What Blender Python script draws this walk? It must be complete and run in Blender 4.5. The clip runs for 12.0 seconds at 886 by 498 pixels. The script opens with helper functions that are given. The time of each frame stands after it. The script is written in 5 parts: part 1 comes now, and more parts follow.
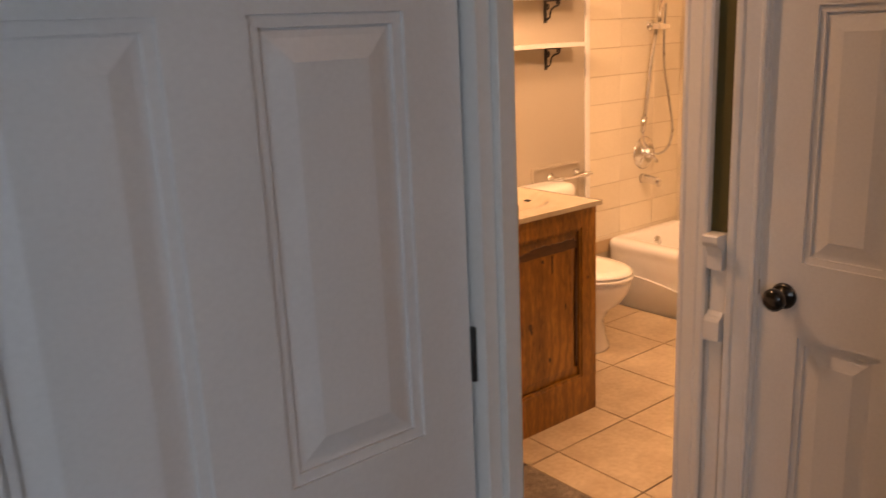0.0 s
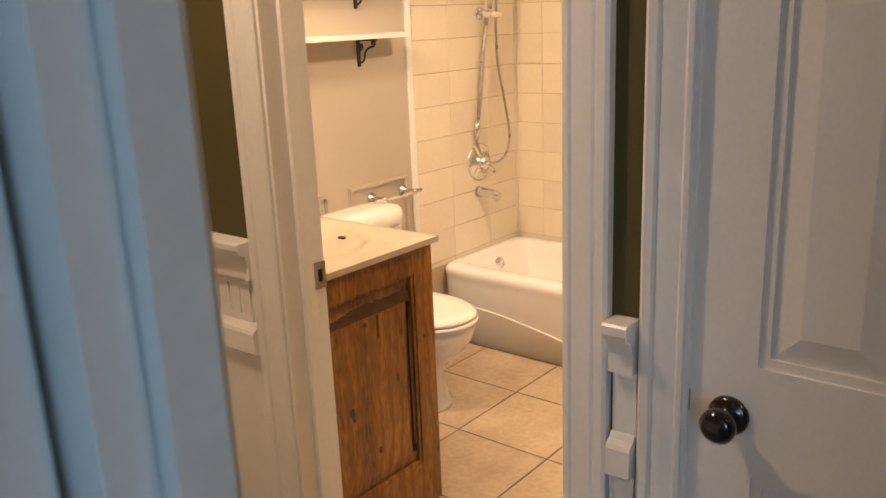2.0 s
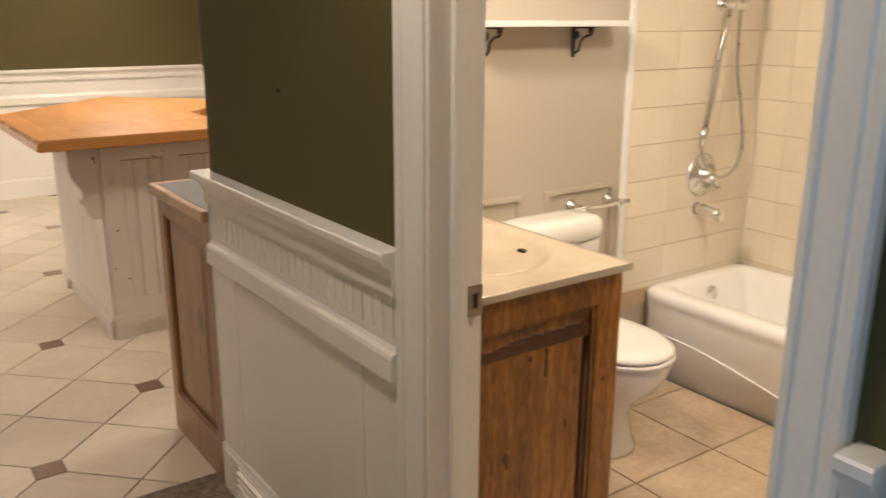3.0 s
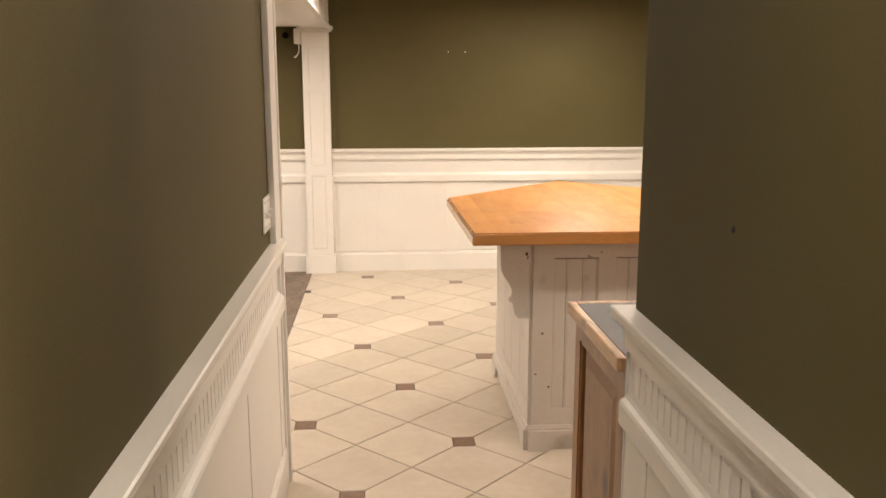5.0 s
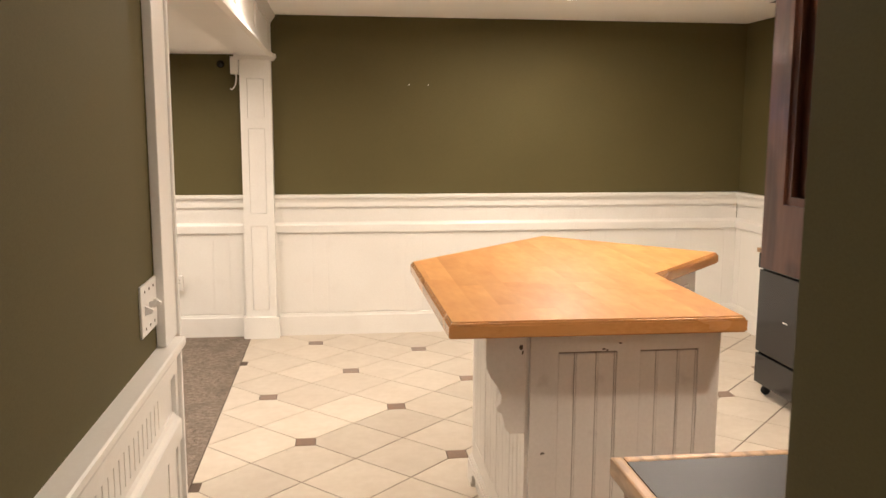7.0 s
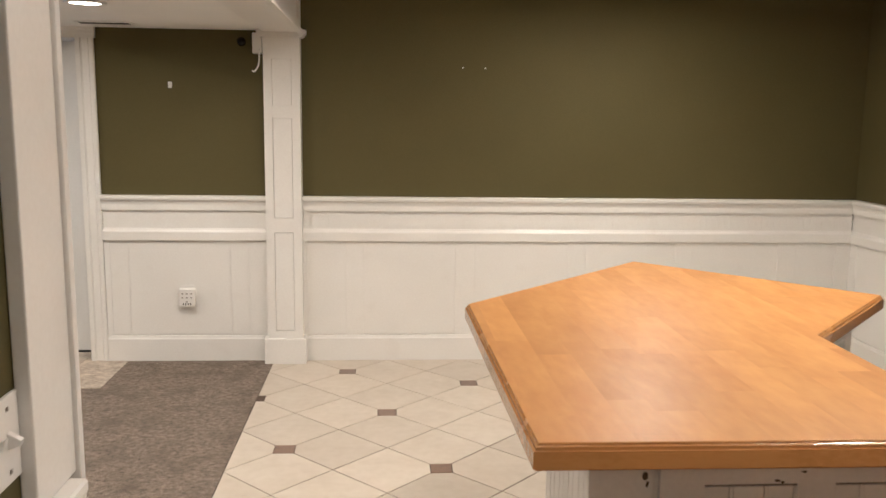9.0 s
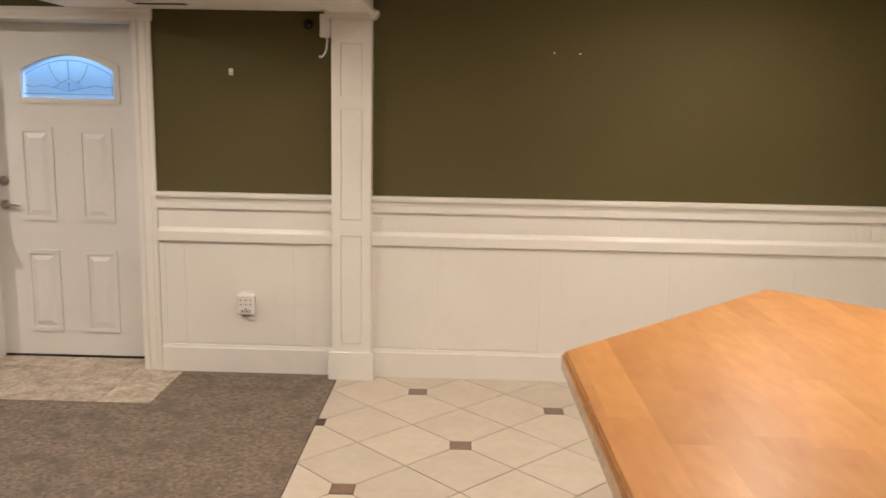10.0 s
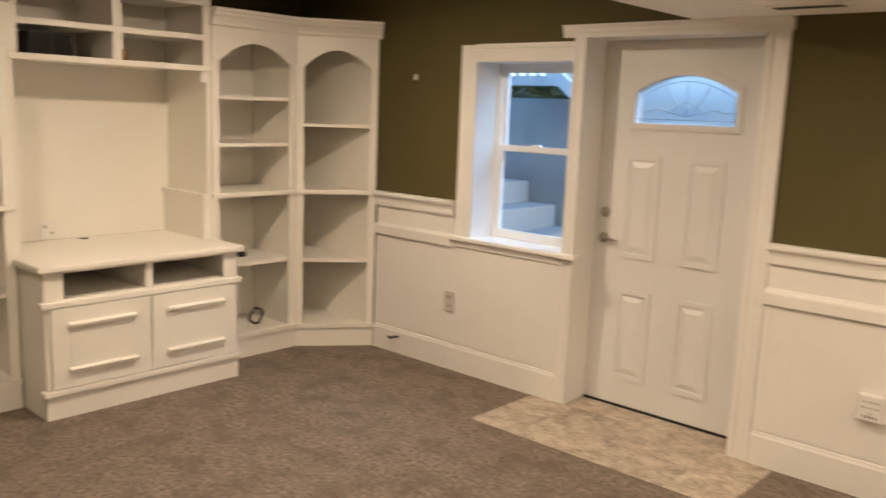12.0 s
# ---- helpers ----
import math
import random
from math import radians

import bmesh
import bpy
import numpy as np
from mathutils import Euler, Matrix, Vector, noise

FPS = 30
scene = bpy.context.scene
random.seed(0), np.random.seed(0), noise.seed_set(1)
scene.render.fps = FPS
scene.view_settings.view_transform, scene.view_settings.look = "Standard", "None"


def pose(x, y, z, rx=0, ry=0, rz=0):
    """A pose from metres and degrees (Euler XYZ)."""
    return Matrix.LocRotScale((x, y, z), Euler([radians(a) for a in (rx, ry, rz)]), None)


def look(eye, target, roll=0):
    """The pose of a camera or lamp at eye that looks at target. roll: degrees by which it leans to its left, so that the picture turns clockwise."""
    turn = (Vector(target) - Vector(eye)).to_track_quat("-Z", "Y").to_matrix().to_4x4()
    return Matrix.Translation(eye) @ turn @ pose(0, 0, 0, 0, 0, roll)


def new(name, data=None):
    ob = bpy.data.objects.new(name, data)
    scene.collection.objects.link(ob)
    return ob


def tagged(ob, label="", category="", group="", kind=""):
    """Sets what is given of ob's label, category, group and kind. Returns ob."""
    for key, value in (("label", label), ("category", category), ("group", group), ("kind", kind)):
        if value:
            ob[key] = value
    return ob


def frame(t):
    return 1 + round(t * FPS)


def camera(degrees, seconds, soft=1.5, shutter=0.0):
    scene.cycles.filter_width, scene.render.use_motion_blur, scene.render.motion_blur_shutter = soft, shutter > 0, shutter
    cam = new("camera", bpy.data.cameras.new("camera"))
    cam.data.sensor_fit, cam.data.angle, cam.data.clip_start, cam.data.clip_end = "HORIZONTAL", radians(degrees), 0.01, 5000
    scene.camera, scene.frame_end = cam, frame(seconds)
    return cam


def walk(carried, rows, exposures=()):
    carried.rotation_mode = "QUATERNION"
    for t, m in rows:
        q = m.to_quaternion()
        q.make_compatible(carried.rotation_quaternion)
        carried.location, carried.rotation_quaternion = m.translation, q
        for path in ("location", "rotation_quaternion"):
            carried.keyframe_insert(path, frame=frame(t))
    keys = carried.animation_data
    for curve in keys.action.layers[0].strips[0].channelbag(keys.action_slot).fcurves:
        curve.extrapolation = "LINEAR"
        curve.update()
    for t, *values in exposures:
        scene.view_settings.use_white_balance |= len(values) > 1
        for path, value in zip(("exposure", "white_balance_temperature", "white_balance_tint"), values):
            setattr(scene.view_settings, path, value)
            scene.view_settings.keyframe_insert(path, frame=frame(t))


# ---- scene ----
cam = camera(55.8, 12.0, shutter=0.3)
PATH = [
    (0, (0.488, 0.336, 1.621), (1.692, 1.852, 1.117), -2.6),
    (0.5, (0.666, 0.454, 1.616), (2.002, 1.852, 1.104), -1.4),
    (1, (0.818, 0.62, 1.596), (2.231, 1.935, 1.073), -1.3),
    (1.5, (0.972, 0.81, 1.594), (2.46, 2.037, 1.066), -2.4),
    (2, (1.133, 0.917, 1.585), (2.619, 2.145, 1.053), -2.4),
    (2.5, (1.335, 1.005, 1.577), (2.692, 2.374, 1.043), -1.0),
    (3, (1.466, 1.12, 1.553), (2.578, 2.692, 1.013), 0.2),
    (3.5, (1.568, 1.253, 1.575), (2.364, 3.007, 1.036), -0.1),
    (3.7, (1.591, 1.299, 1.579), (2.256, 3.108, 1.043), -0.6),
    (5.3, (1.755, 1.825, 1.611), (1.876, 3.791, 1.263), 0.1),
    (5.5, (1.734, 1.92, 1.61), (1.88, 3.886, 1.276), -0.4),
    (6, (1.730, 2.152, 1.592), (1.941, 4.116, 1.278), -0.2),
    (6.5, (1.781, 2.405, 1.603), (2.012, 4.368, 1.303), 0.3),
    (7, (1.791, 2.655, 1.6), (2.036, 4.619, 1.311), 0.2),
    (9, (1.842, 3.652, 1.61), (1.979, 5.623, 1.296), 0.8),
    (9.5, (1.823, 3.956, 1.597), (1.891, 5.928, 1.271), 0.3),
    (10, (1.845, 4.238, 1.615), (1.796, 6.209, 1.276), 1.1),
    (10.5, (1.811, 4.476, 1.62), (1.508, 6.421, 1.264), 1.6),
    (11, (1.699, 4.73, 1.65), (1.114, 6.608, 1.291), 0.8),
    (11.5, (1.613, 4.961, 1.642), (0.691, 6.704, 1.306), 0.8),
    (12, (1.497, 5.158, 1.646), (0.179, 6.626, 1.317), 2.2),
]
walk(cam, [(t, look(eye, target, roll)) for t, eye, target, roll in PATH],
     [(0.0, 2.05, 11000, 44), (1.0, 2.13, 9600, 34), (2.0, 2.24, 7300, 21), (2.7, 2.25, 5900, 10), (3.5, 1.95, 5700, 10), (4.5, 2.25, 5600, 10), (5.5, 2.45, 5700, 11), (7.0, 2.42, 5600, 10), (9.0, 2.06, 5120, 8), (10.5, 1.87, 5850, 11), (12.0, 1.93, 6250, 11)])

# ---- world, sun, exposure ----
world = bpy.data.worlds.new("sky")
scene.world = world
world.use_nodes = True
sky = world.node_tree.nodes.new("ShaderNodeTexSky")
sky.sky_type, sky.sun_disc = "NISHITA", False
sky.sun_elevation, sky.sun_rotation = radians(14), radians(90)
sky.ozone_density, sky.dust_density, sky.air_density = 5.0, 0.2, 1.0
world.node_tree.links.new(sky.outputs[0], world.node_tree.nodes["Background"].inputs[0])
world.node_tree.nodes["Background"].inputs[1].default_value = 0.15
sun = new("sun", bpy.data.lights.new("sun", "SUN"))
sun.data.energy, sun.data.angle, sun.data.color = 0.5, radians(20), (1.0, 0.93, 0.85)
sun.matrix_world = look((60, 0, 15), (0, 0, 0))


def lamp(name, x, y, z, watts, size, colour, spread=160, aim=None):
    """A round ceiling lamp that shines down."""
    ob = new(name, bpy.data.lights.new(name, "AREA"))
    ob.data.shape, ob.data.size, ob.data.energy, ob.data.color = "DISK", size, watts, colour
    ob.data.spread = radians(spread)
    ob.matrix_world = look((x, y, z), aim or (x, y + 0.001, z - 1))
    return ob


WARM = (1.0, 0.77, 0.54)
BATH = (1.0, 0.79, 0.55)
CEIL, SOFFIT = 2.41, 2.12
# (2.2, 4.65) is an added fill that brightens the hall wall, no known fitting.
WATTS = {(3.25, 7.95, CEIL): 6.0, (1.75, 7.0, CEIL): 4.6, (3.4, 6.2, CEIL): 8.3, (3.5, 4.45, CEIL): 5.0, (0.42, 7.85, SOFFIT): 3.5, (0.42, 5.7, SOFFIT): 4.0, (-1.6, 7.7, CEIL): 8.4, (-1.6, 5.9, CEIL): 6.4, (2.2, 4.65, CEIL): 1.2, (1.75, 2.3, CEIL): 2.5, (1.83, -0.1, CEIL): 0.7, (3.65, 2.1, CEIL): 6.0}
LIGHTS = list(WATTS)
for (px, py, pz), w in WATTS.items():
    lamp("downlight_or_fill_lamp", px, py, pz - 0.02, w, 0.14, BATH if (px, py) == (3.65, 2.1) else WARM, 175)
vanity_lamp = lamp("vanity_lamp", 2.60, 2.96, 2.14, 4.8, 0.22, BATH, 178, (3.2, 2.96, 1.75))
day = new("daylight_lamp", bpy.data.lights.new("daylight_lamp", "AREA"))
day.data.shape, day.data.size, day.data.size_y, day.data.energy, day.data.color = "RECTANGLE", 1.0, 1.1, 8.2, (0.34, 0.67, 1.0)
day.matrix_world = look((-1.8, -1.57, 1.5), (-0.8, 0, 1.4))

well = new("skylight_lamp", bpy.data.lights.new("skylight_lamp", "AREA"))
well.data.shape, well.data.size, well.data.size_y, well.data.energy, well.data.color = "RECTANGLE", 2.4, 1.2, 20.0, (0.42, 0.68, 1.0)
well.matrix_world = look((-0.7, 10.35, 3.0), (-1.3, 9.35, 1.0))

# ---- materials ----


def ramp_mix(nt, fac, a, b):
    m = nt.nodes.new("ShaderNodeMix")
    m.data_type = "RGBA"
    nt.links.new(fac, m.inputs["Factor"])
    for sock, v in ((m.inputs["A"], a), (m.inputs["B"], b)):
        if isinstance(v, tuple):
            sock.default_value = (*v, 1)
        else:
            nt.links.new(v, sock)
    return m.outputs["Result"]


def stretch(nt, fac, lo, hi):
    r = nt.nodes.new("ShaderNodeMapRange")
    nt.links.new(fac, r.inputs[0])
    r.inputs[1].default_value, r.inputs[2].default_value = lo, hi
    return r.outputs[0]


def material(name, a, b, rough=0.5, scale=3.0, fine=60.0, bump=0.05, metal=0.0, squash=(1, 1, 1), wear=None, pieces=0.0, coat=0.0, rough_var=0.08, dist=0.002, island=False):
    """Two tones mixed by coarse and fine noise, with fine relief, in real size."""
    m = bpy.data.materials.new(name)
    m.use_nodes = True
    nt = m.node_tree
    bsdf = nt.nodes["Principled BSDF"]
    co = nt.nodes.new("ShaderNodeTexCoord")
    mp = nt.nodes.new("ShaderNodeMapping")
    mp.inputs["Scale"].default_value = squash
    nt.links.new(co.outputs["Object"], mp.inputs[0])
    big = nt.nodes.new("ShaderNodeTexNoise")
    big.inputs["Scale"].default_value, big.inputs["Detail"].default_value = scale, 4
    small = nt.nodes.new("ShaderNodeTexNoise")
    small.inputs["Scale"].default_value, small.inputs["Detail"].default_value = fine, 5
    nt.links.new(mp.outputs[0], big.inputs[0])
    nt.links.new(mp.outputs[0], small.inputs[0])
    f = nt.nodes.new("ShaderNodeMath")
    f.operation = "MULTIPLY_ADD"
    nt.links.new(small.outputs[0], f.inputs[0])
    f.inputs[1].default_value = 0.45
    half = nt.nodes.new("ShaderNodeMath")
    half.operation = "MULTIPLY"
    nt.links.new(big.outputs[0], half.inputs[0])
    half.inputs[1].default_value = 0.55
    nt.links.new(half.outputs[0], f.inputs[2])
    fac = stretch(nt, f.outputs[0], 0.35, 0.65)
    col = ramp_mix(nt, fac, a, b)
    if wear:
        w = nt.nodes.new("ShaderNodeTexNoise")
        w.inputs["Scale"].default_value, w.inputs["Detail"].default_value = wear[1], 6
        nt.links.new(co.outputs["Object"], w.inputs[0])
        col = ramp_mix(nt, stretch(nt, w.outputs[0], wear[2] - 0.10, wear[2] + 0.22), col, wear[0])
    if pieces:
        info = nt.nodes.new("ShaderNodeObjectInfo")
        hs = nt.nodes.new("ShaderNodeHueSaturation")
        v = nt.nodes.new("ShaderNodeMapRange")
        rnd = nt.nodes.new("ShaderNodeNewGeometry").outputs["Random Per Island"] if island else info.outputs["Random"]
        nt.links.new(rnd, v.inputs[0])
        v.inputs[3].default_value, v.inputs[4].default_value = 1 - pieces, 1 + pieces
        nt.links.new(v.outputs[0], hs.inputs["Value"])
        nt.links.new(col, hs.inputs["Color"])
        col = hs.outputs[0]
        off = nt.nodes.new("ShaderNodeVectorMath")
        off.operation = "SCALE"
        off.inputs[0].default_value = (31, 17, 5)
        nt.links.new(rnd, off.inputs["Scale"])
        nt.links.new(off.outputs[0], mp.inputs["Location"])
    nt.links.new(col, bsdf.inputs["Base Color"])
    rr = nt.nodes.new("ShaderNodeMapRange")
    nt.links.new(big.outputs[0], rr.inputs[0])
    rr.inputs[3].default_value, rr.inputs[4].default_value = max(0.02, rough - rough_var), min(1, rough + rough_var)
    nt.links.new(rr.outputs[0], bsdf.inputs["Roughness"])
    bsdf.inputs["Metallic"].default_value = metal
    bsdf.inputs["Coat Weight"].default_value = coat
    bsdf.inputs["Coat Roughness"].default_value = 0.12
    if bump:
        bp = nt.nodes.new("ShaderNodeBump")
        bp.inputs["Strength"].default_value, bp.inputs["Distance"].default_value = bump, dist
        nt.links.new(small.outputs[0], bp.inputs["Height"])
        nt.links.new(bp.outputs[0], bsdf.inputs["Normal"])
    return m


def wood(name, light, dark, rough=0.4, axis="z", knots=True, coat=0.2, grain=9.0, pieces=0.0, island=False, streak=1.0, run=0.09):
    """Stained board with grain along one axis, darker streaks and knots."""
    sq = {"x": (run, 1, 1), "y": (1, run, 1), "z": (1, 1, run)}[axis]
    m = material(name, light, dark, rough, grain, 110.0, 0.25, squash=sq, pieces=pieces, coat=coat, island=island)
    nt = m.node_tree
    bsdf = nt.nodes["Principled BSDF"]
    co = [n for n in nt.nodes if n.type == "TEX_COORD"][0]
    src = bsdf.inputs["Base Color"].links[0].from_socket
    wv = nt.nodes.new("ShaderNodeTexWave")
    wv.bands_direction = "X" if axis != "x" else "Y"
    wv.inputs["Scale"].default_value, wv.inputs["Distortion"].default_value = 7.0, 9.0
    wv.inputs["Detail"].default_value, wv.inputs["Detail Scale"].default_value = 4, 1.4
    mp = nt.nodes.new("ShaderNodeMapping")
    mp.inputs["Scale"].default_value = tuple(0.35 if s < 1 else 1 for s in sq)
    nt.links.new(co.outputs["Object"], mp.inputs[0])
    nt.links.new(mp.outputs[0], wv.inputs[0])
    tone = tuple(c * (1 - 0.45 * streak) for c in dark)
    tone = tuple(a * (1 - streak) + b * streak for a, b in zip(light, tone))
    src = ramp_mix(nt, stretch(nt, wv.outputs["Fac"], 0.45, 1.15), src, tone)
    if knots:
        vo = nt.nodes.new("ShaderNodeTexVoronoi")
        vo.inputs["Scale"].default_value = 4.5
        mp2 = nt.nodes.new("ShaderNodeMapping")
        mp2.inputs["Scale"].default_value = tuple(0.55 if s < 1 else 1 for s in sq)
        nt.links.new(co.outputs["Object"], mp2.inputs[0])
        nt.links.new(mp2.outputs[0], vo.inputs[0])
        src = ramp_mix(nt, stretch(nt, vo.outputs["Distance"], 0.20, 0.10), src, tuple(c * 0.12 for c in dark))
    nt.links.new(src, bsdf.inputs["Base Color"])
    return m


M_GREEN = material("olive_wall_paint", (0.089, 0.0745, 0.027), (0.109, 0.0925, 0.036), 0.7, 1.2, 220, 0.10)
M_GREEN.node_tree.nodes["Principled BSDF"].inputs["Specular IOR Level"].default_value = 0.25
M_TRIM = material("white_semigloss_paint", (0.78, 0.76, 0.72), (0.83, 0.815, 0.78), 0.34, 2.0, 90, 0.05, wear=((0.74, 0.715, 0.67), 6.0, 0.70))
M_DOOR = material("white_door_paint", (0.72, 0.715, 0.70), (0.78, 0.775, 0.76), 0.38, 2.5, 130, 0.10)
M_CASE = material("cream_cabinet_paint", (0.80, 0.77, 0.70), (0.84, 0.815, 0.75), 0.36, 2.0, 80, 0.05)
M_CEIL = material("ceiling_paint", (0.86, 0.845, 0.81), (0.89, 0.875, 0.84), 0.85, 3.0, 180, 0.15)
M_BATHWALL = material("beige_bath_paint", (0.47, 0.41, 0.33), (0.51, 0.45, 0.365), 0.55, 1.5, 160, 0.08)
M_ROOM = material("pale_room_paint", (0.60, 0.60, 0.58), (0.66, 0.66, 0.64), 0.7, 1.5, 160, 0.1)
M_CARPET = material("brown_grey_carpet", (0.104, 0.080, 0.060), (0.312, 0.252, 0.197), 0.95, 38, 150, 1.0, dist=0.009, wear=((0.125, 0.096, 0.072), 6.0, 0.56))
M_TILE = material("cream_stone_tile", (0.515, 0.45, 0.365), (0.585, 0.525, 0.44), 0.36, 5.0, 22, 0.04, pieces=0.07, rough_var=0.03)
M_BTILE = material("tan_stone_tile", (0.44, 0.33, 0.22), (0.60, 0.48, 0.34), 0.32, 7.0, 45, 0.06, pieces=0.06, wear=((0.38, 0.27, 0.17), 5.0, 0.62))
M_DOT = material("brown_accent_tile", (0.145, 0.088, 0.058), (0.22, 0.14, 0.094), 0.35, 30, 120, 0.1, pieces=0.15)
M_GROUT = material("brown_grout", (0.075, 0.052, 0.036), (0.115, 0.083, 0.058), 0.9, 12, 200, 0.3)
M_WGROUT = material("tan_grout", (0.52, 0.38, 0.24), (0.60, 0.46, 0.31), 0.9, 12, 200, 0.2)
M_WTILE = material("almond_glazed_tile", (0.74, 0.655, 0.515), (0.79, 0.705, 0.565), 0.16, 3.0, 60, 0.02, pieces=0.035)
M_ENTRY = material("mottled_entry_tile", (0.24, 0.19, 0.14), (0.62, 0.54, 0.44), 0.4, 11, 40, 0.08, pieces=0.10)
M_BUTCHER = material("maple_butcher_block", (0.52, 0.272, 0.090), (0.41, 0.196, 0.060), 0.40, 6.0, 34, 0.03, squash=(1, 0.35, 1), pieces=0.075, coat=0.05, wear=((0.45, 0.215, 0.066), 7.0, 0.66))
M_EDGE = wood("maple_edge", (0.50, 0.25, 0.08), (0.40, 0.185, 0.052), 0.26, "x", False, 0.5, 5.0, streak=0.12, run=0.45)
M_ALDER = wood("knotty_alder_stain", (0.44, 0.185, 0.034), (0.085, 0.027, 0.005), 0.34, "z", True, 0.3, 7.0, streak=0.7, run=0.22)
M_SMUDGE = wood("dark_stained_alder", (0.10, 0.036, 0.012), (0.035, 0.013, 0.006), 0.45, "x", True, 0.1, 22.0, streak=0.5, run=0.25)
M_CHIP = material("bare_brown_chip", (0.05, 0.032, 0.02), (0.10, 0.066, 0.04), 0.8, 60, 200, 0.3)
M_ALDER2 = wood("knotty_alder_panel", (0.35, 0.172, 0.060), (0.16, 0.072, 0.023), 0.42, "z", True, 0.2, streak=0.5, run=0.16)
M_CHERRY = wood("dark_cherry_stain", (0.27, 0.105, 0.066), (0.14, 0.048, 0.030), 0.34, "z", True, 0.4)
M_OAKEDGE = wood("honey_oak_edge", (0.60, 0.38, 0.20), (0.46, 0.27, 0.13), 0.35, "y", False, 0.3)
M_BLACKTOP = material("black_laminate", (0.012, 0.013, 0.015), (0.020, 0.021, 0.024), 0.46, 5, 300, 0.05)
M_ISLAND = material("grey_white_cabinet_paint", (0.62, 0.585, 0.54), (0.69, 0.655, 0.61), 0.42, 3.0, 80, 0.06, wear=((0.42, 0.37, 0.32), 11.0, 0.73))
# Darker tone that puts shade into grooves as colour; wall plate slots use it too.
M_GROOVE = material("shaded_groove", (0.20, 0.17, 0.14), (0.28, 0.245, 0.205), 0.8, 8, 90, 0.1)
M_MARBLE = material("cultured_marble", (0.47, 0.385, 0.28), (0.54, 0.455, 0.34), 0.16, 6.0, 18, 0.0, coat=0.3)
M_CHINA = material("white_china", (0.82, 0.79, 0.73), (0.86, 0.83, 0.78), 0.09, 2.0, 20, 0.0, coat=0.5, rough_var=0.03)
M_TUB = material("white_tub_enamel", (0.87, 0.855, 0.82), (0.90, 0.885, 0.85), 0.24, 2.0, 20, 0.0, coat=0.15, rough_var=0.04)
M_CHROME = material("chrome", (0.75, 0.74, 0.72), (0.82, 0.81, 0.80), 0.19, 8, 60, 0.0, metal=1.0, rough_var=0.06)
M_HOSE = material("steel_hose", (0.42, 0.40, 0.37), (0.56, 0.54, 0.50), 0.30, 40, 300, 0.4, metal=1.0)
M_NICKEL = material("satin_nickel", (0.36, 0.33, 0.29), (0.44, 0.41, 0.37), 0.30, 8, 90, 0.03, metal=1.0)
M_BLACKIRON = material("black_iron", (0.012, 0.011, 0.010), (0.025, 0.022, 0.020), 0.45, 30, 150, 0.2)
M_KNOB = material("black_bronze", (0.008, 0.007, 0.007), (0.020, 0.017, 0.015), 0.18, 20, 100, 0.03, coat=0.4)
M_APPBLACK = material("black_appliance", (0.010, 0.010, 0.011), (0.016, 0.016, 0.017), 0.14, 4, 80, 0.01, coat=0.1)
M_APPWHITE = material("ivory_appliance", (0.52, 0.50, 0.45), (0.58, 0.56, 0.51), 0.35, 5, 200, 0.06)
M_PLATE = material("white_plastic", (0.78, 0.76, 0.72), (0.82, 0.80, 0.77), 0.30, 10, 120, 0.02)
for m in (M_APPBLACK, M_BUTCHER, M_BLACKTOP):
    m.node_tree.nodes["Principled BSDF"].inputs["Specular IOR Level"].default_value = 0.3
M_DARK = material("dark_slot", (0.010, 0.010, 0.010), (0.02, 0.02, 0.02), 0.7, 20, 100, 0.0)
M_VINYL = material("white_vinyl", (0.76, 0.77, 0.78), (0.80, 0.81, 0.82), 0.35, 5, 100, 0.02)
M_CONCRETE = material("grey_concrete", (0.27, 0.27, 0.265), (0.38, 0.38, 0.37), 0.9, 3, 60, 0.5, wear=((0.30, 0.30, 0.29), 2.0, 0.6), dist=0.006)
M_SOIL = material("bare_soil_and_grass", (0.045, 0.06, 0.025), (0.11, 0.10, 0.06), 0.95, 2, 40, 0.9, dist=0.03)
M_LEAF = material("green_leaf", (0.075, 0.115, 0.040), (0.12, 0.18, 0.065), 0.6, 8, 60, 0.2)
M_FENCE = material("white_fence_paint", (0.70, 0.70, 0.70), (0.78, 0.78, 0.77), 0.5, 5, 90, 0.1)
M_LED = bpy.data.materials.new("lamp_lens")
M_LED.use_nodes = True
M_LED.node_tree.nodes["Principled BSDF"].inputs["Base Color"].default_value = (0.9, 0.88, 0.82, 1)
M_LED.node_tree.nodes["Principled BSDF"].inputs["Emission Color"].default_value = (1.0, 0.80, 0.55, 1)
M_LED.node_tree.nodes["Principled BSDF"].inputs["Emission Strength"].default_value = 4


def glass(name, rough, tint=(1, 1, 1), bump=0.0, scale=30):
    m = material(name, tint, tint, rough, 5, scale, bump, rough_var=0.01, dist=0.004)
    b = m.node_tree.nodes["Principled BSDF"]
    b.inputs["Transmission Weight"].default_value, b.inputs["IOR"].default_value = 1.0, 1.45
    return m


M_GLASS = glass("clear_glass", 0.02, (0.93, 0.97, 0.98))
M_FROST = glass("textured_privacy_glass", 0.35, (0.93, 0.97, 1.0), 0.5, 60)
M_LEADBEVEL = glass("bevelled_glass", 0.05, (0.95, 0.97, 1.0))

# ---- mesh helpers ----


